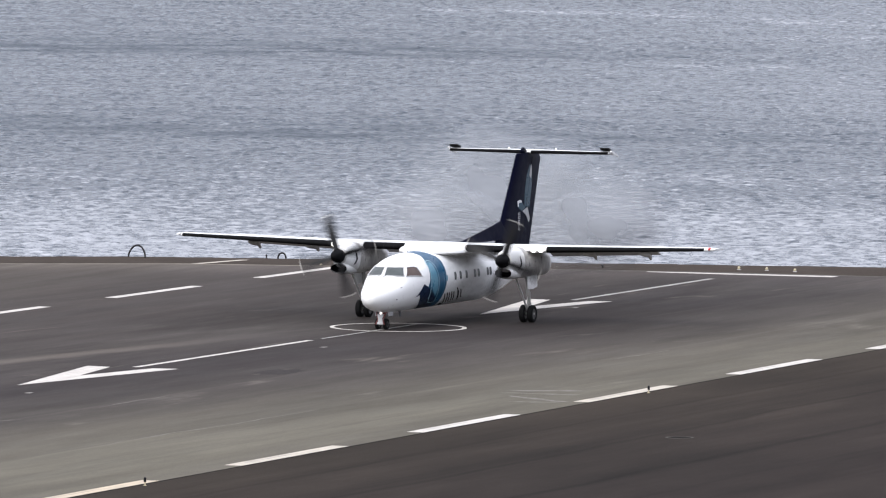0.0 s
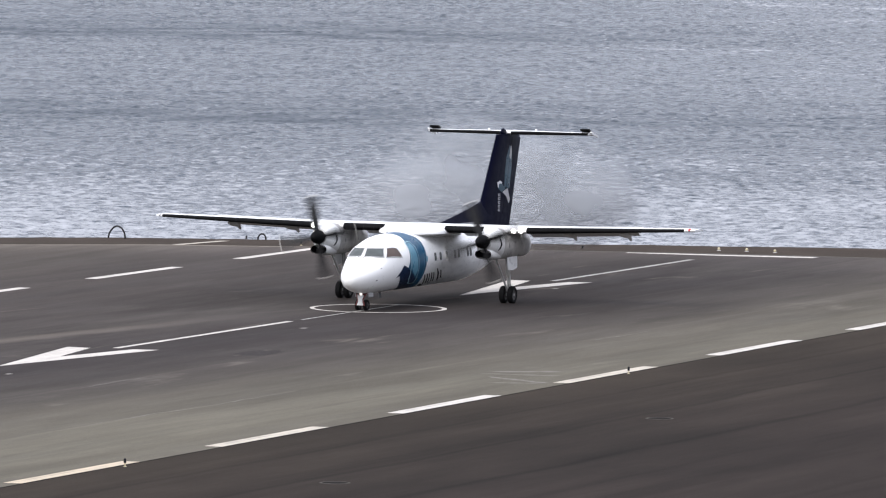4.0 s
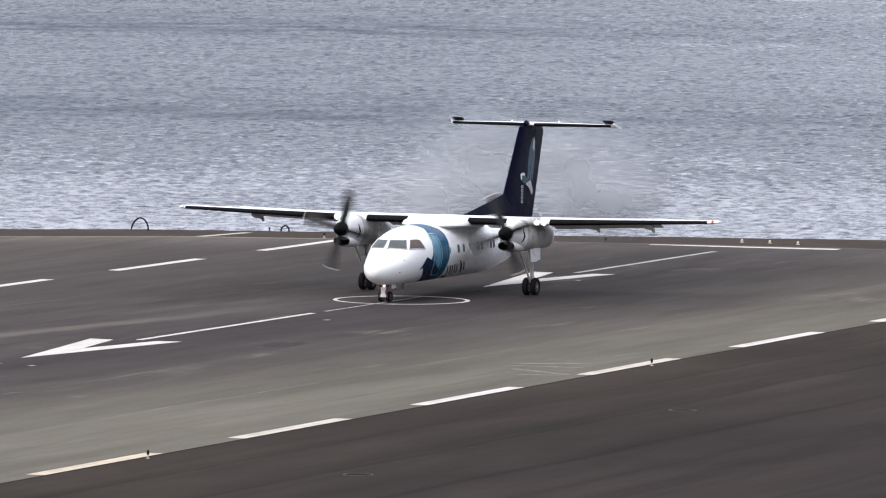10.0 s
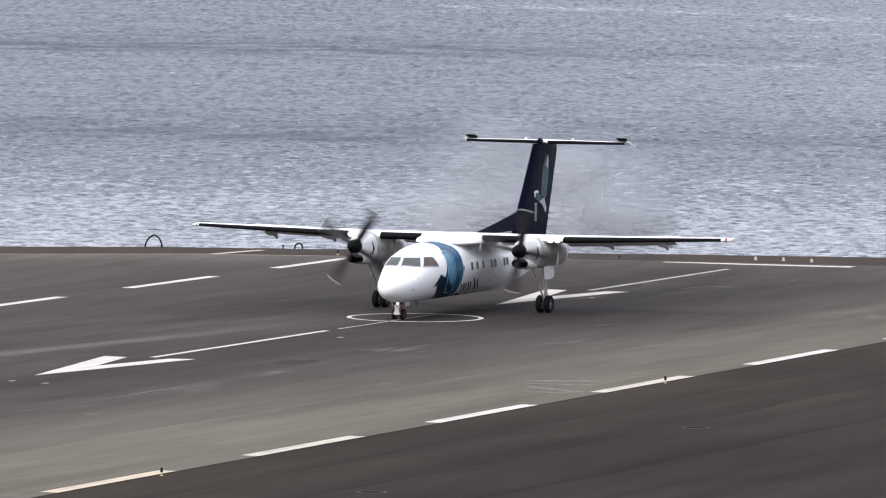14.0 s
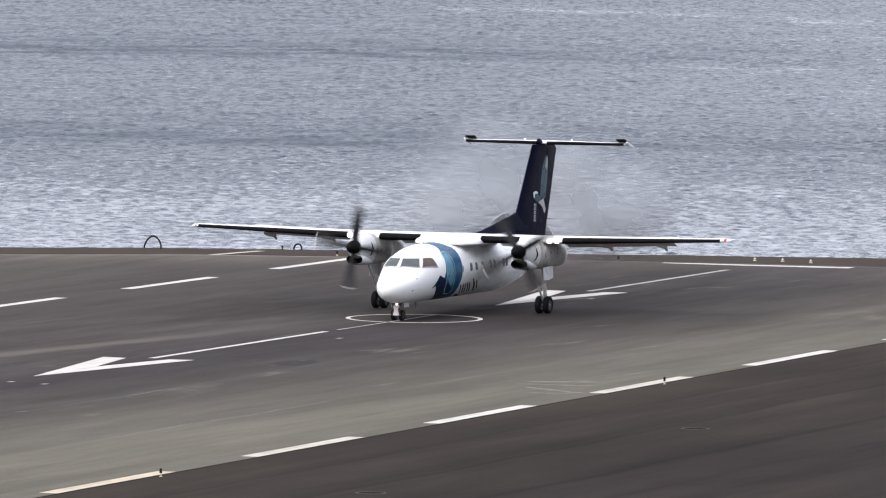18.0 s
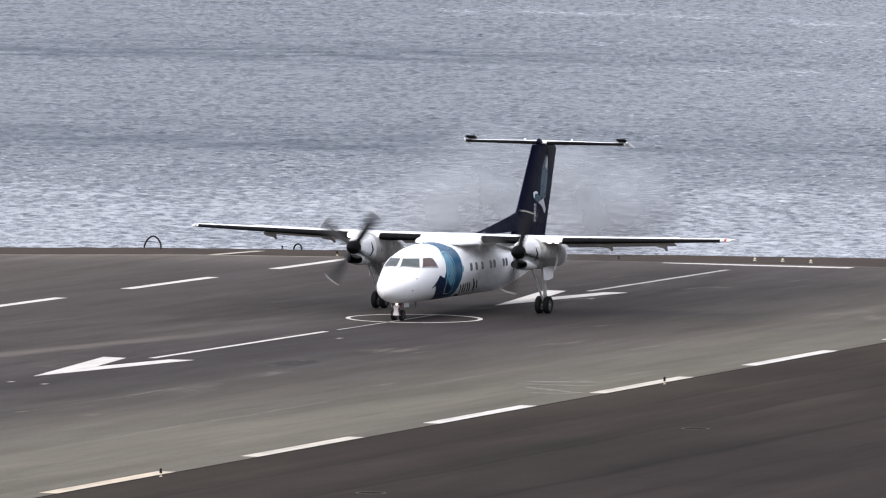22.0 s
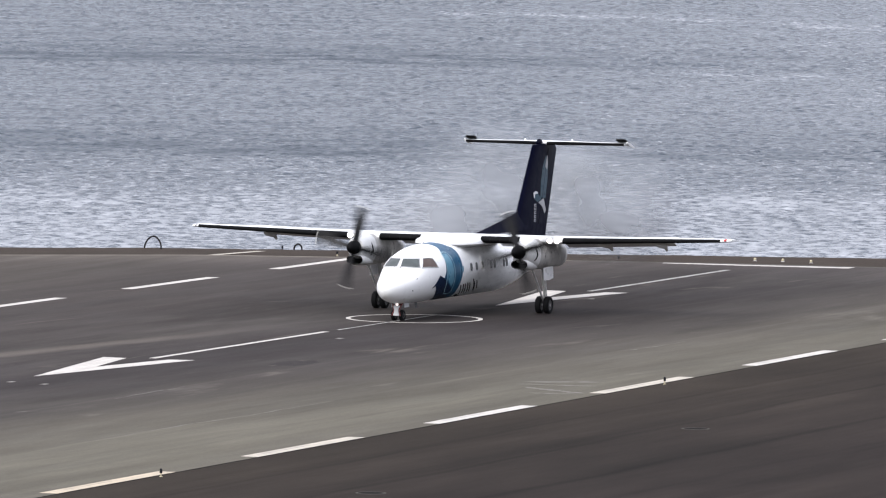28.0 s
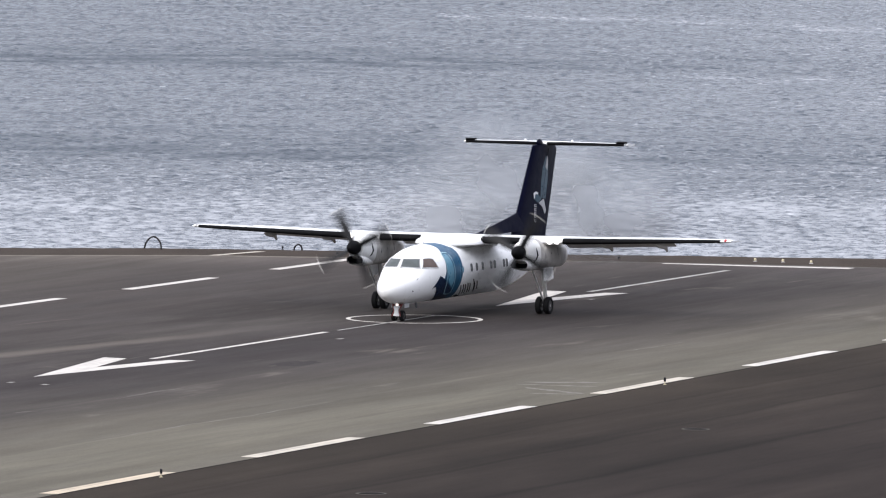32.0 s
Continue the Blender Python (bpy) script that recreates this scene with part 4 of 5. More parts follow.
def build_nacelle(s):
    y0 = 3.94 * s
    table = [(-4.78, 2.93, .36, .36), (-5.0, 2.90, .44, .46), (-5.4, 2.86, .52, .57), (-6.0, 2.80, .56, .68), (-6.8, 2.76, .60, .71), (-7.6, 2.72, .60, .65), (-9.0, 2.66, .57, .60),
             (-9.6, 2.62, .47, .54), (-10.0, 2.65, .33, .38), (-10.2, 2.68, .12, .16)][::-1]
    at = stations(table)

    def section(x, off=0.0):
        zc, hw, hh = at(x)
        ring = []
        for i in range(32):
            t = 2 * math.pi * i / 32
            c, q = math.cos(t), math.sin(t)
            e = 0.82
            ring.append((x, y0 + (hw + off) * math.copysign(abs(c) ** e, c), zc + (hh + off) * math.copysign(abs(q) ** e, q)))
        return ring
    rings = []
    for x in list(np.arange(-5.98, -10.1, -0.16)) + [-10.15, -10.2]:
        rings.append(section(x, -0.006))
    nac = part("engine_nacelle", loft(rings), M_NACELLE, PLANE, "sooty grey engine nacelle under the wing")
    part("engine_cowling", loft([section(x) for x in list(np.arange(-4.78, -5.9, -0.12)) + [-5.90, -5.97, -6.0]]), M_COWL, nac, "white engine cowling")

    # chin intake
    rings = []
    for x, w, h, z in ((-6.6, .30, .20, 2.30), (-6.0, .38, .26, 2.32), (-5.3, .40, .27, 2.35), (-4.85, .40, .235, 2.37), (-4.72, .38, .205, 2.37), (-4.70, .35, .175, 2.37), (-4.76, .37, .195, 2.37), (-5.2, .36, .19, 2.37)):
        rings.append([(x, y0 + w * math.copysign(abs(math.cos(t)) ** 0.7, math.cos(t)), z + h * math.copysign(abs(math.sin(t)) ** 0.9, math.sin(t))) for t in np.linspace(0, 2 * math.pi, 28, endpoint=False)])
    part("air_intake", loft(rings), M_COWL, nac, "white chin scoop")
    rings = []
    for x, k in ((-5.0, 0.99), (-4.80, 1.0), (-4.696, 1.04), (-4.690, 0.96), (-4.80, 0.9)):
        rings.append([(x, y0 + .37 * k * math.copysign(abs(math.cos(t)) ** 0.7, math.cos(t)), 2.37 + .19 * k * math.copysign(abs(math.sin(t)) ** 0.9, math.sin(t))) for t in np.linspace(0, 2 * math.pi, 28, endpoint=False)])
    part("intake_lip", loft(rings, caps=False), M_BOOT, nac, "black rubber intake lip")
    throat = [[(x, y0 + w * math.copysign(abs(math.cos(t)) ** 0.7, math.cos(t)), 2.37 + h * math.copysign(abs(math.sin(t)) ** 0.9, math.sin(t))) for t in np.linspace(0, 2 * math.pi, 28, endpoint=False)]
              for x, w, h in ((-5.12, .34, .17), (-4.70, .365, .19), (-4.684, .355, .185), (-4.72, .345, .175), (-5.1, .33, .16))]
    part("intake_throat", loft(throat), M_DARK, nac, "black intake mouth")
    # panel lines on the side
    for side in (-1, 1):
        def skin(x, up):
            zc, hw, hh = at(x)
            q = max(min((up - zc) / hh, 0.98), -0.98)
            return Vector((x, y0 + side * (hw * (1 - abs(q) ** (2 / 0.82)) ** 0.41 + 0.002), up))
        part("cooling_slot", tube([skin(x, z) for x, z in ((-5.50, 3.12), (-5.53, 2.95), (-5.60, 2.78), (-5.50, 2.60), (-5.40, 2.52))], [0.015, 0.04, 0.048, 0.04, 0.018], 6), M_BLACK, nac, "black cooling slot")
        for path in ([(-7.2, 3.3), (-7.2, 2.8), (-7.2, 2.2)], [(-6.5, 3.2), (-6.52, 2.7), (-6.54, 2.3)], [(-8.1, 3.0), (-8.1, 2.7), (-8.12, 2.2)]):
            part("panel_line", tube([skin(x, z) for x, z in path], 0.014, 5), M_SEAM, nac)
    return nac


for s in (1, -1):
    build_nacelle(s)


def build_propeller(s):
    hub = part("propeller", lathe([(0.60, 0.012), (0.57, 0.085), (0.48, 0.155), (0.32, 0.238), (0.15, 0.288), (0.0, 0.305), (-0.12, 0.305), (-0.14, 0.27)], "x", 28), M_BOOT, PLANE,
               "black four-bladed propeller with a domed spinner", pose(-4.62, 3.94 * s, 2.93))
    rings, tips = [], []
    for r, c, th, tw in ((.22, .22, .15, 52), (.40, .28, .10, 45), (.65, .36, .065, 36), (.95, .42, .042, 27), (1.3, .44, .028, 20), (1.6, .42, .020, 16), (1.82, .37, .014, 13), (1.90, .33, .013, 12)):
        rings.append((r * 0.96, c, th, tw))
    for r, c, th, tw in ((1.90, .33, .014, 12), (1.935, .29, .013, 12), (1.965, .21, .009, 11), (1.985, .09, .006, 11)):
        tips.append((r * 0.96, c, th, tw))

    def skin(table):
        out = []
        for r, c, th, tw in table:
            a = radians(tw)
            ring = []
            for i in range(14):
                t = 2 * math.pi * i / 14
                p, q = c / 2 * math.cos(t), th / 2 * math.sin(t)
                ring.append((p * math.sin(a) + q * math.cos(a), -p * math.cos(a) + q * math.sin(a), r))
            out.append(ring)
        return loft(out)
    blade_mesh, tip_mesh = mesh_of("blade", skin(rings), M_BLADE), mesh_of("blade_tip", skin(tips), M_BLADETIP)
    for k in range(4):
        part("blade", blade_mesh, M_BLADE, hub, at=pose(0, 0, 0, 90 * k))
        part("blade_tip", tip_mesh, M_BLADETIP, hub, "pale painted blade tip", at=pose(0, 0, 0, 90 * k))
    return hub


PROPS = {s: build_propeller(s) for s in (1, -1)}


def wheel(parent, x, y, r, w):
    """Tyre and rim on a cross axle."""
    h, q = w / 2, r * 0.58
    part("tyre", lathe([(-h * 0.7, q), (-h, q * 1.15), (-h, r * 0.86), (-h * 0.72, r * 0.97), (-h * 0.3, r), (h * 0.3, r), (h * 0.72, r * 0.97), (h, r * 0.86), (h, q * 1.15), (h * 0.7, q)], "y", 28, origin=(x, y, r)), M_RUBBER, parent, "black tyre")
    part("rim", lathe([(-h * 0.78, q * 0.2), (-h * 0.72, q * 0.55), (-h * 0.82, q), (h * 0.82, q), (h * 0.72, q * 0.55), (h * 0.78, q * 0.2)], "y", 20, origin=(x, y, r)), M_RIM, parent, "dull metal wheel rim")


def build_main_gear(s):
    y0 = 3.94 * s
    gear = part("main_gear", tube([(-7.71, y0, 2.35), (-7.9, y0, 1.25), (-7.93, y0, 1.2), (-7.95, y0, 0.40)], [0.075, 0.07, 0.052, 0.05], 14), M_STEEL, PLANE, "pale grey main landing gear leg")
    for d in (-0.195, 0.195):
        wheel(gear, -7.95, y0 + d, 0.40, 0.25)
    part("axle", tube([(-7.95, y0 - 0.3, 0.40), (-7.95, y0 + 0.3, 0.40)], 0.06, 12), M_STEEL, gear)
    part("drag_brace", tube([(-6.20, y0 - 0.02, 2.3), (-7.2, y0 - 0.01, 1.3), (-7.88, y0, 0.58)], 0.048, 10), M_STEEL, gear)
    part("side_strut", tube([(-7.50, y0 + 0.16, 2.35), (-7.75, y0 + 0.15, 1.2), (-7.9, y0 + 0.12, 0.55)], 0.045, 10), M_STEEL, gear, "pale grey side strut")
    part("torque_link", tube([(-8.02, y0, 1.15), (-8.3, y0, 0.82), (-8.02, y0, 0.5)], 0.035, 8), M_STEEL, gear)
    part("brake_hose", tube([(-7.82, y0 + 0.1, 1.9), (-7.84, y0 + 0.12, 1.2), (-7.86, y0 + 0.08, 0.5)], 0.016, 6), M_BLACK, gear)
    for d, lab in ((0.30 if s > 0 else -0.08, s),):
        door = [(-6.95, 2.25), (-6.97, 1.56), (-7.6, 1.54), (-8.15, 1.62), (-8.25, 2.25)]
        bm = bmesh.new()
        rows = [[bm.verts.new((x, y0 + d + e + (0.05 * lab if z < 1.9 else 0), z)) for x, z in door] for e in (-0.014, 0.014)]
        bm.faces.new(rows[0])
        bm.faces.new(rows[1][::-1])
        for i in range(5):
            j = (i + 1) % 5
            bm.faces.new((rows[0][i], rows[0][j], rows[1][j], rows[1][i]))
        bmesh.ops.recalc_face_normals(bm, faces=bm.faces)
        part("gear_door", bm, M_WHITE, gear, "white open gear door", smooth=False)
    return gear


for s in (1, -1):
    build_main_gear(s)


def build_nose_gear():
    gear = part("nose_gear", tube([(-0.12, 0, 0.95), (-0.03, 0, 0.6), (0, 0, 0.27)], [0.075, 0.07, 0.055], 12), M_WHITE, PLANE, "white nose landing gear leg")
    for d in (-0.19, 0.19):
        wheel(gear, 0.0, d, 0.25, 0.16)
    part("axle", tube([(0, -0.22, 0.25), (0, 0.22, 0.25)], 0.04, 10), M_STEEL, gear)
    # splayed white steering block, narrow at its waist
    rings = [[(0.16, -w, z), (0.27, -w * 0.85, z), (0.27, w * 0.85, z), (0.16, w, z)] for w, z in ((.17, .25), (.155, .31), (.11, .40), (.105, .50), (.14, .60), (.15, .69))]
    part("steering_link", box((-0.03, -0.05, 0.44), (0.17, 0.05, 0.60), 0.02), M_WHITE, gear)
    part("steering_block", loft(rings), M_WHITE, gear, "white splayed steering block")
    for d in (-1, 1):
        part("steering_arm", tube([(0.22, 0.11 * d, 0.48), (0.20, 0.17 * d, 0.62), (0.10, 0.22 * d, 0.76), (-0.05, 0.23 * d, 0.86)], 0.030, 8), M_REDPAINT, gear, "dull red steering arm")
        part("lower_arm", tube([(0.22, 0.12 * d, 0.46), (0.26, 0.17 * d, 0.34), (0.27, 0.20 * d, 0.24)], 0.026, 8), M_REDPAINT, gear, "dull red lower arm")
        bm = box((-0.55, 0.30 * d - 0.012, 0.60), (0.02, 0.30 * d + 0.012, 0.80), 0.008)
        part("gear_door", bm, M_UNDER, gear, "pale open gear door")
    part("collar", lathe([(0.66, 0.10), (0.68, 0.125), (0.74, 0.125), (0.76, 0.10)], "z", 16, origin=(0.0, 0, 0.02)), M_REDPAINT, gear, "dull red steering collar")
    part("drag_stay", tube([(-0.06, 0, 0.62), (-0.5, 0, 0.86)], 0.03, 8), M_WHITE, gear)
    for d in (-1, 1):
        part("hub_cap", lathe([(0.0, 0.07), (0.02, 0.065), (0.03, 0.03)], "y", 14, origin=(0, 0.27 * d - (0.03 if d < 0 else 0), 0.25)), M_RIM, gear, "dull metal wheel hub cap")
    part("lamp_housing", lathe([(0.02, 0.085), (0.10, 0.095), (0.11, 0.08)], "x", 16, origin=(0.05, 0, 0.745)), M_REDPAINT, gear)
    part("taxi_lamp", lathe([(0.105, 0.07), (0.125, 0.05), (0.13, 0.01)], "x", 14, origin=(0.05, 0, 0.745)), M_TAXI, gear, "small lit taxi lamp")
    return gear


build_nose_gear()


def plate_ring(x0, x1, z, th):
    """Thin symmetric section in the x direction at height z, for the fin."""
    out = []
    n = 10
    for i in range(n + 1):
        c = (1 - math.cos(math.pi * i / n)) / 2
        t = 5 * th * (0.2969 * math.sqrt(c) - 0.126 * c - 0.3516 * c**2 + 0.2843 * c**3 - 0.1015 * c**4)
        out.append((c, t))
    L = x0 - x1
    return [(x0 - c * L, t * L, z) for c, t in out] + [(x0 - c * L, -t * L, z) for c, t in out[-2:0:-1]]


def fin_le(z):
    return -14.86 - (z - 4.07) * (2.15 / 3.2)


def fin_te(z):
    return -18.72 - (z - 3.0) * (1.37 / 3.9)


def build_tail():
    top = [plate_ring(fin_le(6.86), fin_te(6.86), 6.865, 0.085), plate_ring(fin_le(7.15), fin_te(6.86) + 0.32, 7.15, 0.085)]
    fin = part("fin", loft([plate_ring(fin_le(z), fin_te(z), z, 0.085) for z in (2.5, 3.1, 3.6, 4.07, 5, 6, 6.86)] + top), M_NAVY, PLANE, "navy blue swept fin")
    rings = []
    for x, top, w in ((-9.3, 3.40, .02), (-10.2, 3.50, .04), (-11, 3.60, .05), (-12.5, 3.80, .08), (-14, 4.00, .11), (-15.2, 4.20, .14), (-16.0, 4.30, .14)):
        rings.append([(x, w * 1.5, 3.3), (x, w, 3.3 + (top - 3.3) * 0.6), (x, w * 0.35, top - 0.01), (x, 0, top), (x, -w * 0.35, top - 0.01), (x, -w, 3.3 + (top - 3.3) * 0.6), (x, -w * 1.5, 3.3)])
    part("dorsal_fin", loft(rings), M_NAVY, fin)

    def skin(x, z, off):
        c = (fin_le(z) - x) / (fin_le(z) - fin_te(z))
        c = min(max(c, 0.02), 0.99)
        t = 5 * 0.085 * (0.2969 * math.sqrt(c) - 0.126 * c - 0.3516 * c**2 + 0.2843 * c**3 - 0.1015 * c**4)
        return t * (fin_le(z) - fin_te(z)) + off

    def flat(name, poly, mat, label, s, off=0.008):
        bm = bmesh.new()
        bm.faces.new([bm.verts.new((x, 0, z)) for x, z in poly])
        bmesh.ops.triangulate(bm, faces=bm.faces[:])
        for k, lo, hi in ((0, -20, -15), (2, 3, 7.2)):
            q = lo
            while q < hi:
                co, no = [0, 0, 0], [0, 0, 0]
                co[k], no[k] = q, 1
                bmesh.ops.bisect_plane(bm, geom=bm.verts[:] + bm.edges[:] + bm.faces[:], plane_co=co, plane_no=no)
                q += 0.25
        for v in bm.verts:
            v.co.y = s * skin(v.co.x, v.co.z, off)
        for f in bm.faces:
            f.normal_update()
            if f.normal.y * s < 0:
                f.normal_flip()
        return part(name, bm, mat, fin, label)
    for s in (1, -1):
        flat("fin_emblem", [(-18.34, 6.62), (-18.66, 6.42), (-18.74, 5.68), (-18.46, 4.63), (-17.62, 4.72), (-17.66, 5.42), (-17.87, 6.09)], M_TEAL, "teal blade-shaped emblem", s)
        flat("fin_emblem", [(-18.53, 6.64), (-18.68, 6.34), (-18.58, 5.93), (-18.28, 6.12)], M_UNDER, "pale grey emblem tip", s, 0.012)
        flat("fin_emblem", [(-16.71, 4.92), (-17.22, 4.92), (-17.81, 4.63), (-17.21, 4.51), (-16.71, 4.68)], M_TEAL, "blue emblem body", s, 0.010)
        flat("fin_emblem", [(-18.13, 4.65), (-17.33, 4.50), (-17.93, 4.29), (-18.40, 3.93), (-18.60, 4.10)], M_UNDER, "white emblem point", s, 0.012)
        flat("fin_emblem", [(-16.59, 4.97), (-16.94, 5.04), (-17.26, 4.96), (-17.18, 4.88), (-16.94, 4.91), (-16.80, 4.86), (-16.80, 4.72), (-16.67, 4.72)], M_WHITE, "white emblem edge", s, 0.014)
        for k in range(5):
            z = 4.45 - 0.172 * k
            flat("lettering_bar", [(-16.71, z), (-17.04, z - 0.01), (-17.05, z - 0.13), (-16.71, z - 0.12)], M_UNDER, "pale lettering shape", s, 0.012)
            flat("lettering_gap", [(-16.79, z - 0.04), (-17.04, z - 0.045), (-17.05, z - 0.09), (-16.79, z - 0.085)], M_NAVY, "navy gap in the lettering", s, 0.016)
        pts = [(-17.45 - (z - 3.5) * 0.372, s * skin(-17.45 - (z - 3.5) * 0.372, z, 0.002), z) for z in (3.5, 4.5, 5.5, 6.5, 6.95)]
        part("rudder_gap", tube(pts, 0.012, 5), M_BLACK, fin)
    part("fin_cap", loft([[(x, w * math.cos(t), 7.24 + h * math.sin(t)) for t in np.linspace(0, 2 * math.pi, 14, endpoint=False)] for x, w, h in
                          ((-17.35, .02, .02), (-17.45, .04, .06), (-17.62, .06, .14), (-17.8, .065, .18), (-18.0, .05, .12), (-18.2, .02, .04))]), M_NAVY, fin, "navy fairing on the fin's top")
    # tailplane
    def section(y):
        t = abs(y) / 3.93
        return -18.18 - 0.32 * t, 7.20, 0.80 - 0.30 * t
    rings = []
    for y in (-3.92, -3.5, -2, 0, 2, 3.5, 3.88):
        x, z, c = section(y)
        up, low = foil(c / 0.62, 0.155, 14)
        keep_u = [(p, q) for p, q in up if p <= c]
        keep_l = [(p, q) for p, q in low if p <= c]
        rings.append([(x - p, y, z + q - 0.02) for p, q in keep_u[::-1]] + [(x - p, y, z + q - 0.02) for p, q in keep_l[1:]])
    tail = part("tailplane", loft(rings), M_WHITE, PLANE, "white tailplane on top of the fin")
    for s in (-1, 1):
        rings = []
        for y in np.linspace(0.22, 3.88, 6):
            x, z, c = section(y)
            up, low = foil(c / 0.62, 0.155, 26)
            rings.append([(x - p + 0.012, s * y, z + q - 0.012) for p, q in up if p <= 0.11][::-1] + [(x - p + 0.012, s * y, z + q - 0.032) for p, q in low[1:] if p <= 0.30])
        part("deicing_boot", loft(rings, closed=False), M_BOOT, tail, "black rubber leading-edge boot")
        x, z, c = section(1.3)
        part("hinge_knob", lathe([(0.06, 0.05), (0.12, 0.05), (0.15, 0.02)], "z", 10, origin=(x - 0.75, s * 1.15, z)), M_WHITE, tail)
    return fin, tail


build_tail()
HINGE = (-19.0, 7.185)


def build_elevator(s):
    """Moves about its hinge; its horn reaches forward round the tailplane's tip."""
    rings = []
    for y in (0.25, 1.5, 3.0, 3.94):
        c = 0.62 - 0.30 * y / 3.94
        rings.append([(0.04, s * y, 0.055), (-0.2, s * y, 0.05), (-c, s * y, 0.008), (-c, s * y, -0.008), (-0.2, s * y, -0.05), (0.04, s * y, -0.055), (0.07, s * y, 0)])
    ele = part("elevator", loft(rings), M_WHITE, PLANE, "white elevator", pose(HINGE[0], 0, HINGE[1]))
    ring = []
    for y in (3.48, 3.51, 3.86, 3.90):
        k = 0.8 if y in (3.48, 3.90) else 1
        ring.append([(0.12, s * y, 0.09 + 0.045 * k), (0.3, s * y, 0.10 + 0.06 * k), (0.46, s * y, 0.10 + 0.05 * k), (0.54, s * y, 0.10), (0.46, s * y, 0.10 - 0.045 * k), (0.3, s * y, 0.10 - 0.045 * k), (0.12, s * y, 0.09 - 0.045 * k)])
    part("horn", loft(ring), M_BOOT, ele, "black horn balance of the elevator")
    part("trailing_tip", loft([[(0.40, s * y, 0.03), (0.1, s * y, 0.065), (-0.62, s * y, 0.012), (-0.62, s * y, -0.05), (0.1, s * y, -0.09), (0.40, s * y, -0.03)] for y in (3.945, 4.01)]), M_WHITE, ele)
    return ele


ELEVATORS = {s: build_elevator(s) for s in (1, -1)}


def build_spoiler(s):
    """Panel on the wing's top, hinged at its front edge."""
    x, z, c, th = wing_section(8.15)
    p, q = min(foil(c, th, 14)[0], key=lambda g: abs(g[0] - 0.58 * c))
    y0, y1 = 6.45, 10.22
    bm = box((-0.42, -(y1 - y0) / 2, -0.004), (0, (y1 - y0) / 2, 0.016), 0.004)
    hinge = Vector((x - p, s * (y0 + y1) / 2, z + q + 0.012))
    tilt = math.degrees(math.atan2(0.21, 8.95)) * s
    return part("spoiler", bm, M_WHITE, PLANE, "white spoiler panel on the wing's top", Matrix.Translation(hinge) @ pose(0, 0, 0, tilt, 0, 0)), hinge, tilt


SPOILERS = {s: build_spoiler(s) for s in (1, -1)}


def haze():
    m = Mat("exhaust_haze", 1.0, 0, (0.325, 0.339, 0.369), 0.0)
    q = m.n.new("ShaderNodeSeparateXYZ")
    m.l.new(m.tc.outputs["Generated"], q.inputs["Vector"])
    # opacity fades towards each shell's rim as the camera sees it
    body = m.math("POWER", q.outputs[1], 2.0)
    curl = m.ramp(m.noise(0.25, detail=3, rough=0.5, warp=0.4), [(0.3, 0.72), (0.7, 1.0)])
    m.l.new(m.math("MULTIPLY", m.math("MULTIPLY", body, curl), 0.66), m.b.inputs["Alpha"])
    return m.m


M_HAZE = haze()
# half shells standing in for heat haze, placed and turned to fit the camera's view: x, y, z, half width, half height
PUFFS = [(-24, -6.8, 3.4, 4.2, 2.5), (-28, -5.2, 4.6, 5.0, 3.3), (-26, -0.2, 4.2, 4.3, 3.1), (-23.5, 1.8, 3.6, 3.3, 2.2)]


def build_haze():
    plume = part("exhaust_plume", lathe([(0.0, 0.12), (-0.25, 0.15), (-0.3, 0.13)], "x", 14, origin=(-9.9, 3.94, 2.75)), M_IRON, PLANE, "engine exhaust with thin grey haze behind it")
    out = []
    for k, (x, y, z, wide, tall) in enumerate(PUFFS):
        bm = bmesh.new()
        bmesh.ops.create_icosphere(bm, subdivisions=4, radius=1)
        bmesh.ops.delete(bm, geom=[v for v in bm.verts if v.co.y < -0.001], context="VERTS")
        for v in bm.verts:
            d = 1 + 0.14 * noise.noise(v.co * 1.7 + Vector((k * 3.1, 0, 0)))
            v.co = Vector((v.co.x * wide * d, v.co.y * 2.0 * d, v.co.z * tall * d))
        ob = part("haze_puff", bm, M_HAZE, plume, "thin grey exhaust haze", pose(x, y, z, 0, 0, -69))
        ob.visible_shadow = False
        out.append((ob, x, y, z))
    return out


HAZE = build_haze()

# ---------------------------------------------------------------- small things about the runway


def edge_light(x, y, z=0.024, tall=0.30, wide=0.048, label="small black runway edge light on a pale stem", foot=M_YELLOW):
    ob = thing("runway_light", label, "light", "runway lights", pose(x, y, z))
    part("base_plate", lathe([(0, wide * 1.4), (0.012, wide * 1.4), (0.02, wide * 0.6)], "z", 16), foot, ob)
    part("stem", tube([(0, 0, 0.015), (0, 0, tall * 0.45)], wide * 0.5, 10), foot, ob, "short stem")
    part("lamp_head", lathe([(tall * 0.42, wide * 0.7), (tall * 0.46, wide), (tall * 0.85, wide), (tall * 0.95, wide * 0.75), (tall, wide * 0.2)], "z", 16), M_BLACK, ob, "black lamp head")
    return ob


edge_light(85.84, 24.25, 0.014)
edge_light(32.83, 24.2, 0.014)
edge_light(-20.2, 24.2, 0.014)
edge_light(-46.2, -21.1, 0.0, 0.24, 0.055)
edge_light(-50.9, -8.0, 0.0, 0.15, 0.06, "low black lamp on the earth strip", M_IRON)
edge_light(-50.4, -25.7, 0.0, 0.18, 0.05, "low black lamp on the earth strip", M_IRON)


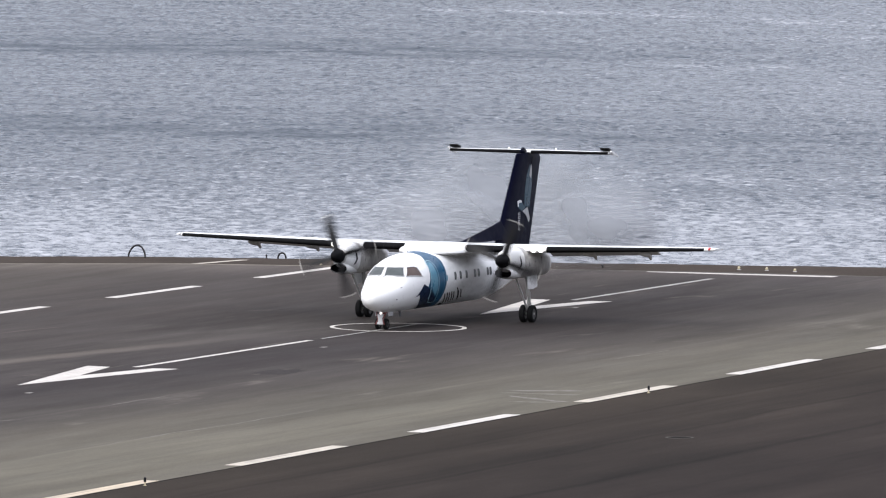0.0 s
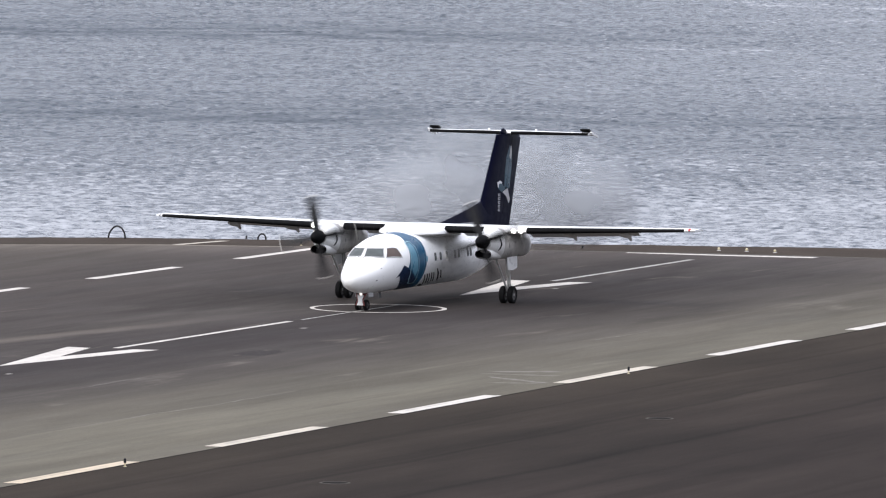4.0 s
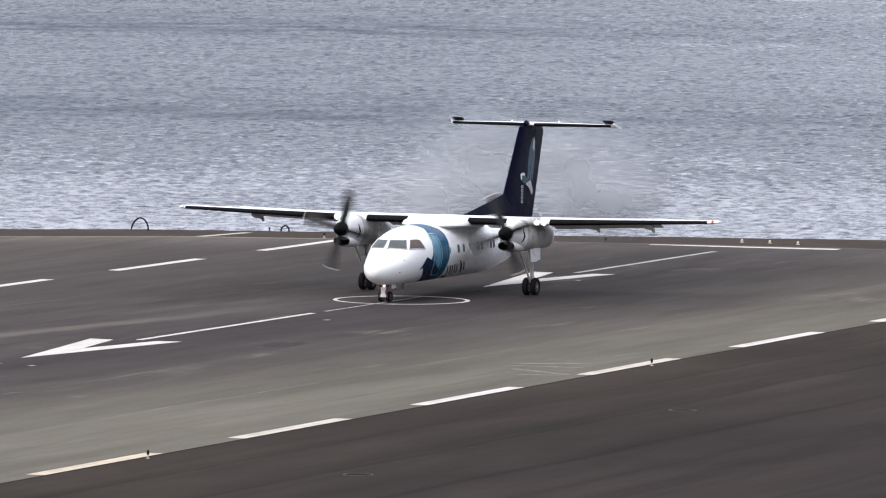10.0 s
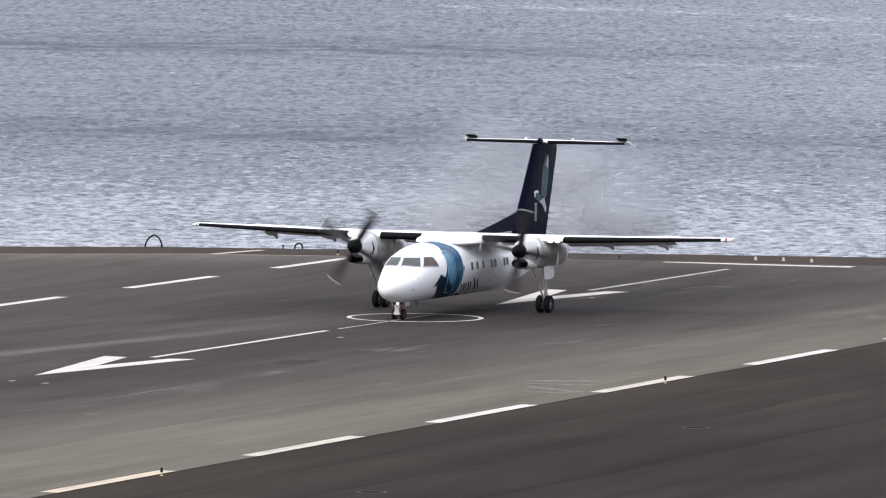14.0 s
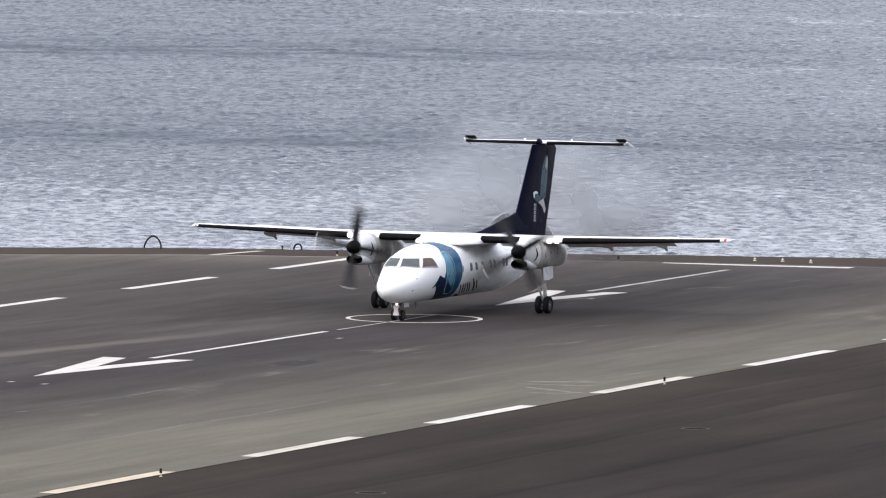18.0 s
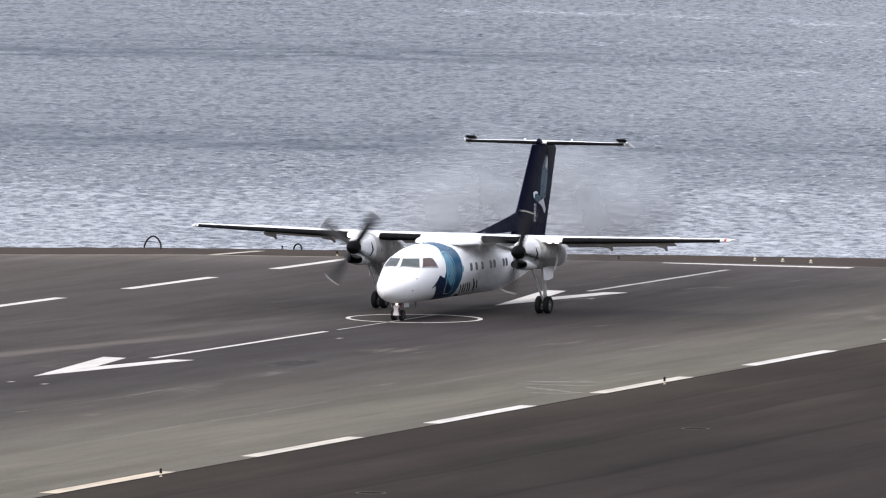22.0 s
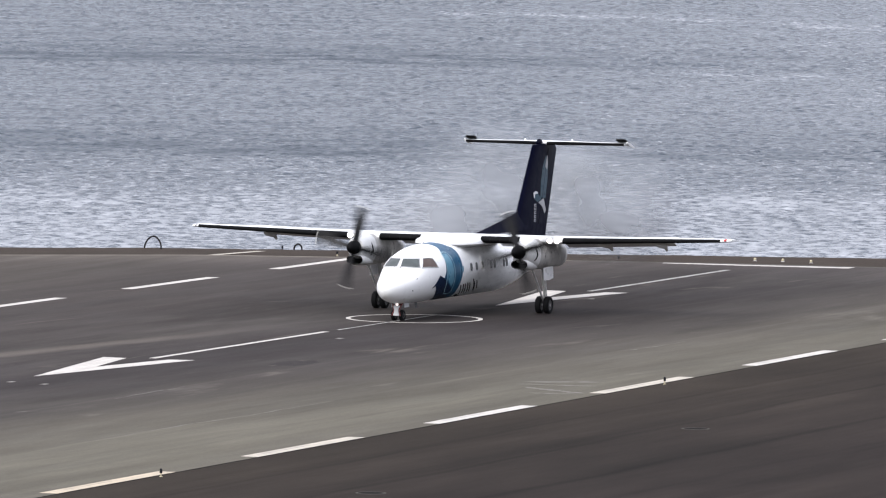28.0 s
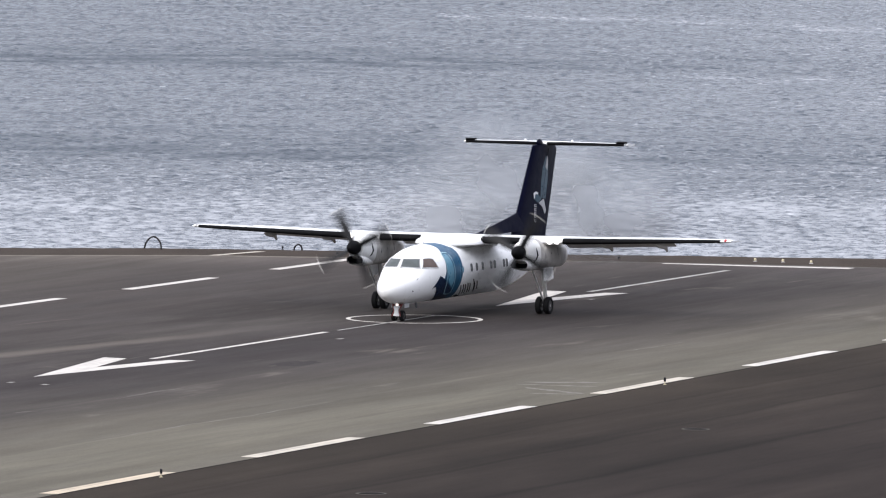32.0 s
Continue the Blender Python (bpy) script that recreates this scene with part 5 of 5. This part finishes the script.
def end_light(x, y):
    ob = thing("runway_end_light", "small round cream light at the runway's end", "light", "runway end lights", pose(x, y, 0.0))
    part("base_plate", lathe([(0, 0.10), (0.02, 0.10), (0.03, 0.05)], "z", 14), M_STEEL, ob)
    part("globe", lathe([(0.02, 0.03), (0.03, 0.05), (0.07, 0.07), (0.12, 0.066), (0.155, 0.038), (0.165, 0.01)], "z", 18), M_YELLOW, ob, "cream globe")


for x, y in ((-52.6, -1.45), (-52.6, 0.0), (-52.2, 1.6)):
    end_light(x, y)


def hose_hoop(x, y, wide, tall, spin, label):
    pts = []
    for t in np.linspace(0, math.pi, 17):
        pts.append((wide / 2 * math.copysign(abs(math.cos(t)) ** 1.15, math.cos(t)) + 0.05 * wide * math.sin(t), 0.05 * math.sin(2 * t), tall * math.sin(t) ** 1.25 - 0.03))
    ob = part("hose_hoop", tube(pts, 0.042, 10), M_HOSE, at=pose(x, y, 0.0, 0, 0, spin))
    return tagged(ob, label, "hoop", "hoops")


hose_hoop(-47.8, -31.65, 1.12, 0.64, 70, "black rubber hose hoop rising from the earth edge")
hose_hoop(-50.6, -24.95, 0.50, 0.30, 70, "small black rubber hose hoop at the earth edge")
hose_hoop(-44.4, -38.9, 0.45, 0.26, 70, "small black rubber hose hoop at the earth edge")


def manhole(x, y):
    ob = thing("manhole", "round dark iron manhole cover set in the asphalt", "manhole", "manholes", pose(x, y, 0.0142))
    part("frame", lathe([(0, 0.54), (0.012, 0.54), (0.012, 0.46), (0.004, 0.46)], "z", 36), M_COLLAR, ob, "worn concrete frame")
    part("cover", lathe([(0, 0.445), (0.010, 0.445), (0.012, 0.30), (0.012, 0.02)], "z", 32), M_IRON, ob)
    return ob


manhole(89.1, 33.45)
manhole(55.3, 33.43)


def build_bird():
    ob = thing("bird", "small dark bird in fast flight", "bird", "", pose(0, 0, 0))
    part("body", lathe([(0.085, 0.003), (0.07, 0.012), (0.045, 0.018), (0.0, 0.021), (-0.05, 0.013), (-0.09, 0.005)], "x", 14), M_FEATHER, ob)
    for s in (-1, 1):
        bm = loft([[(0.035, 0.015 * s, 0.008), (0.0, 0.015 * s, 0.012), (-0.03, 0.015 * s, 0.006), (0.0, 0.015 * s, 0.002)],
                   [(0.03, 0.08 * s, 0.035), (0.0, 0.08 * s, 0.038), (-0.03, 0.08 * s, 0.034), (0.0, 0.08 * s, 0.031)],
                   [(-0.03, 0.17 * s, 0.022), (-0.04, 0.17 * s, 0.024), (-0.055, 0.17 * s, 0.022), (-0.04, 0.17 * s, 0.02)]])
        part("bird_wing", bm, M_FEATHER, ob)
    part("tail", loft([[(-0.08, -0.008, 0.003), (-0.08, 0.008, 0.003), (-0.08, 0.008, -0.002), (-0.08, -0.008, -0.002)],
                       [(-0.15, -0.025, 0.002), (-0.15, 0.025, 0.002), (-0.15, 0.025, -0.001), (-0.15, -0.025, -0.001)]]), M_FEATHER, ob)
    return ob


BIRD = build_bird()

# ---------------------------------------------------------------- what moves
# blade angles (clockwise as seen from the camera) at whole seconds
PHASES = {
    -1: {0: -17, 1: 33, 2: -4, 3: 26, 6: 5, 7: -20, 8: 12, 9: -26, 10: 15, 11: -12, 12: 20, 13: -10, 14: 33, 17: 35, 18: 8, 19: -14, 20: 26, 21: -8,
         22: 35, 23: 8, 24: -18, 25: 22, 28: 13, 29: -15, 30: 29, 31: 1, 32: -27},
    1: {0: 20, 1: 0, 2: 35, 3: 15, 6: 4, 7: -25, 8: 37, 9: 17, 10: -21, 11: 28, 12: -18, 13: 42, 14: 10, 17: 5, 18: -30, 19: 27, 20: -6, 21: 44,
        22: 15, 23: -18, 24: 30, 25: 3, 28: -17, 29: 32, 30: 5, 31: -22, 32: 30}}
TURN = 37.5        # degrees from one thirtieth of a second to the next


def spin_rows(s):
    known = sorted(PHASES[s].items())
    at = pose(-4.62, 3.94 * s, 2.93)
    rows, angle = [], -known[0][1]
    for (t0, _), (t1, a1) in zip(known, known[1:]):
        n = round((t1 - t0) * FPS)
        slack = (-(a1) - (angle + n * TURN)) % 90
        if slack > 45:
            slack -= 90
        step = TURN + slack / n
        for i in range(n):
            rows.append((t0 + i / FPS, at @ pose(0, 0, 0, angle + i * step)))
        angle += n * step
    rows.append((known[-1][0], at @ pose(0, 0, 0, angle)))
    return rows


def motions():
    walk(SEA, [(t, sea_pose(2.8 * t)) for t in (0, 8, 16, 24, 32)])
    for s in (1, -1):
        walk(PROPS[s], spin_rows(s))
        rows = []
        for t, a in ((0, 14), (16, 14), (31.6, 14), (31.8, 9), (31.95, 1), (32, 0)):
            rows.append((t, pose(HINGE[0], 0, HINGE[1], 0, -a, 0)))
        walk(ELEVATORS[s], rows)
    for k, (ob, x, y, z) in enumerate(HAZE):
        walk(ob, [(q, pose(x - 0.5 * math.sin(q * 0.5 + k), y, z + 0.3 * math.sin(q * 0.37 + 2 * k), 0, 4 * math.sin(q * 0.3 + k), -69)) for q in range(0, 33, 4)])
    # each spoiler is raised once as the controls are tried
    lifts = {1: ((0, 0), (30.0, 0), (30.1, 14), (30.2, 28), (30.3, 36), (30.4, 43), (30.5, 43), (30.6, 36), (30.7, 18), (30.8, 0), (32, 0)),
             -1: ((0, 0), (31.0, 0), (31.1, 14), (31.2, 34), (31.3, 40), (31.4, 36), (31.5, 18), (31.6, 0), (32, 0))}
    for s, lift in lifts.items():
        panel, hinge, tilt = SPOILERS[s]
        walk(panel, [(t, Matrix.Translation(hinge) @ pose(0, 0, 0, tilt) @ pose(0, 0, 0, 0, a, 0)) for t, a in lift])
    # the bird crosses close before the camera, path and pace set to fit the camera's view
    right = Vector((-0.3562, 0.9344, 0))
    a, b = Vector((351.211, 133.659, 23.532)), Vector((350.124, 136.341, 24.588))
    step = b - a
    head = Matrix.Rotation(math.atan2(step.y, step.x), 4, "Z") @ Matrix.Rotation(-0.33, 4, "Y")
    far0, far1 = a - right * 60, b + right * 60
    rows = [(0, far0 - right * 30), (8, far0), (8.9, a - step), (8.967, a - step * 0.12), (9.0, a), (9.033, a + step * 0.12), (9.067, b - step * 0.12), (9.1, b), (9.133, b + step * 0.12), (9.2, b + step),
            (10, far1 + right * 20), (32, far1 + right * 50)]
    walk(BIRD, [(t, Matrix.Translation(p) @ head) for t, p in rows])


motions()
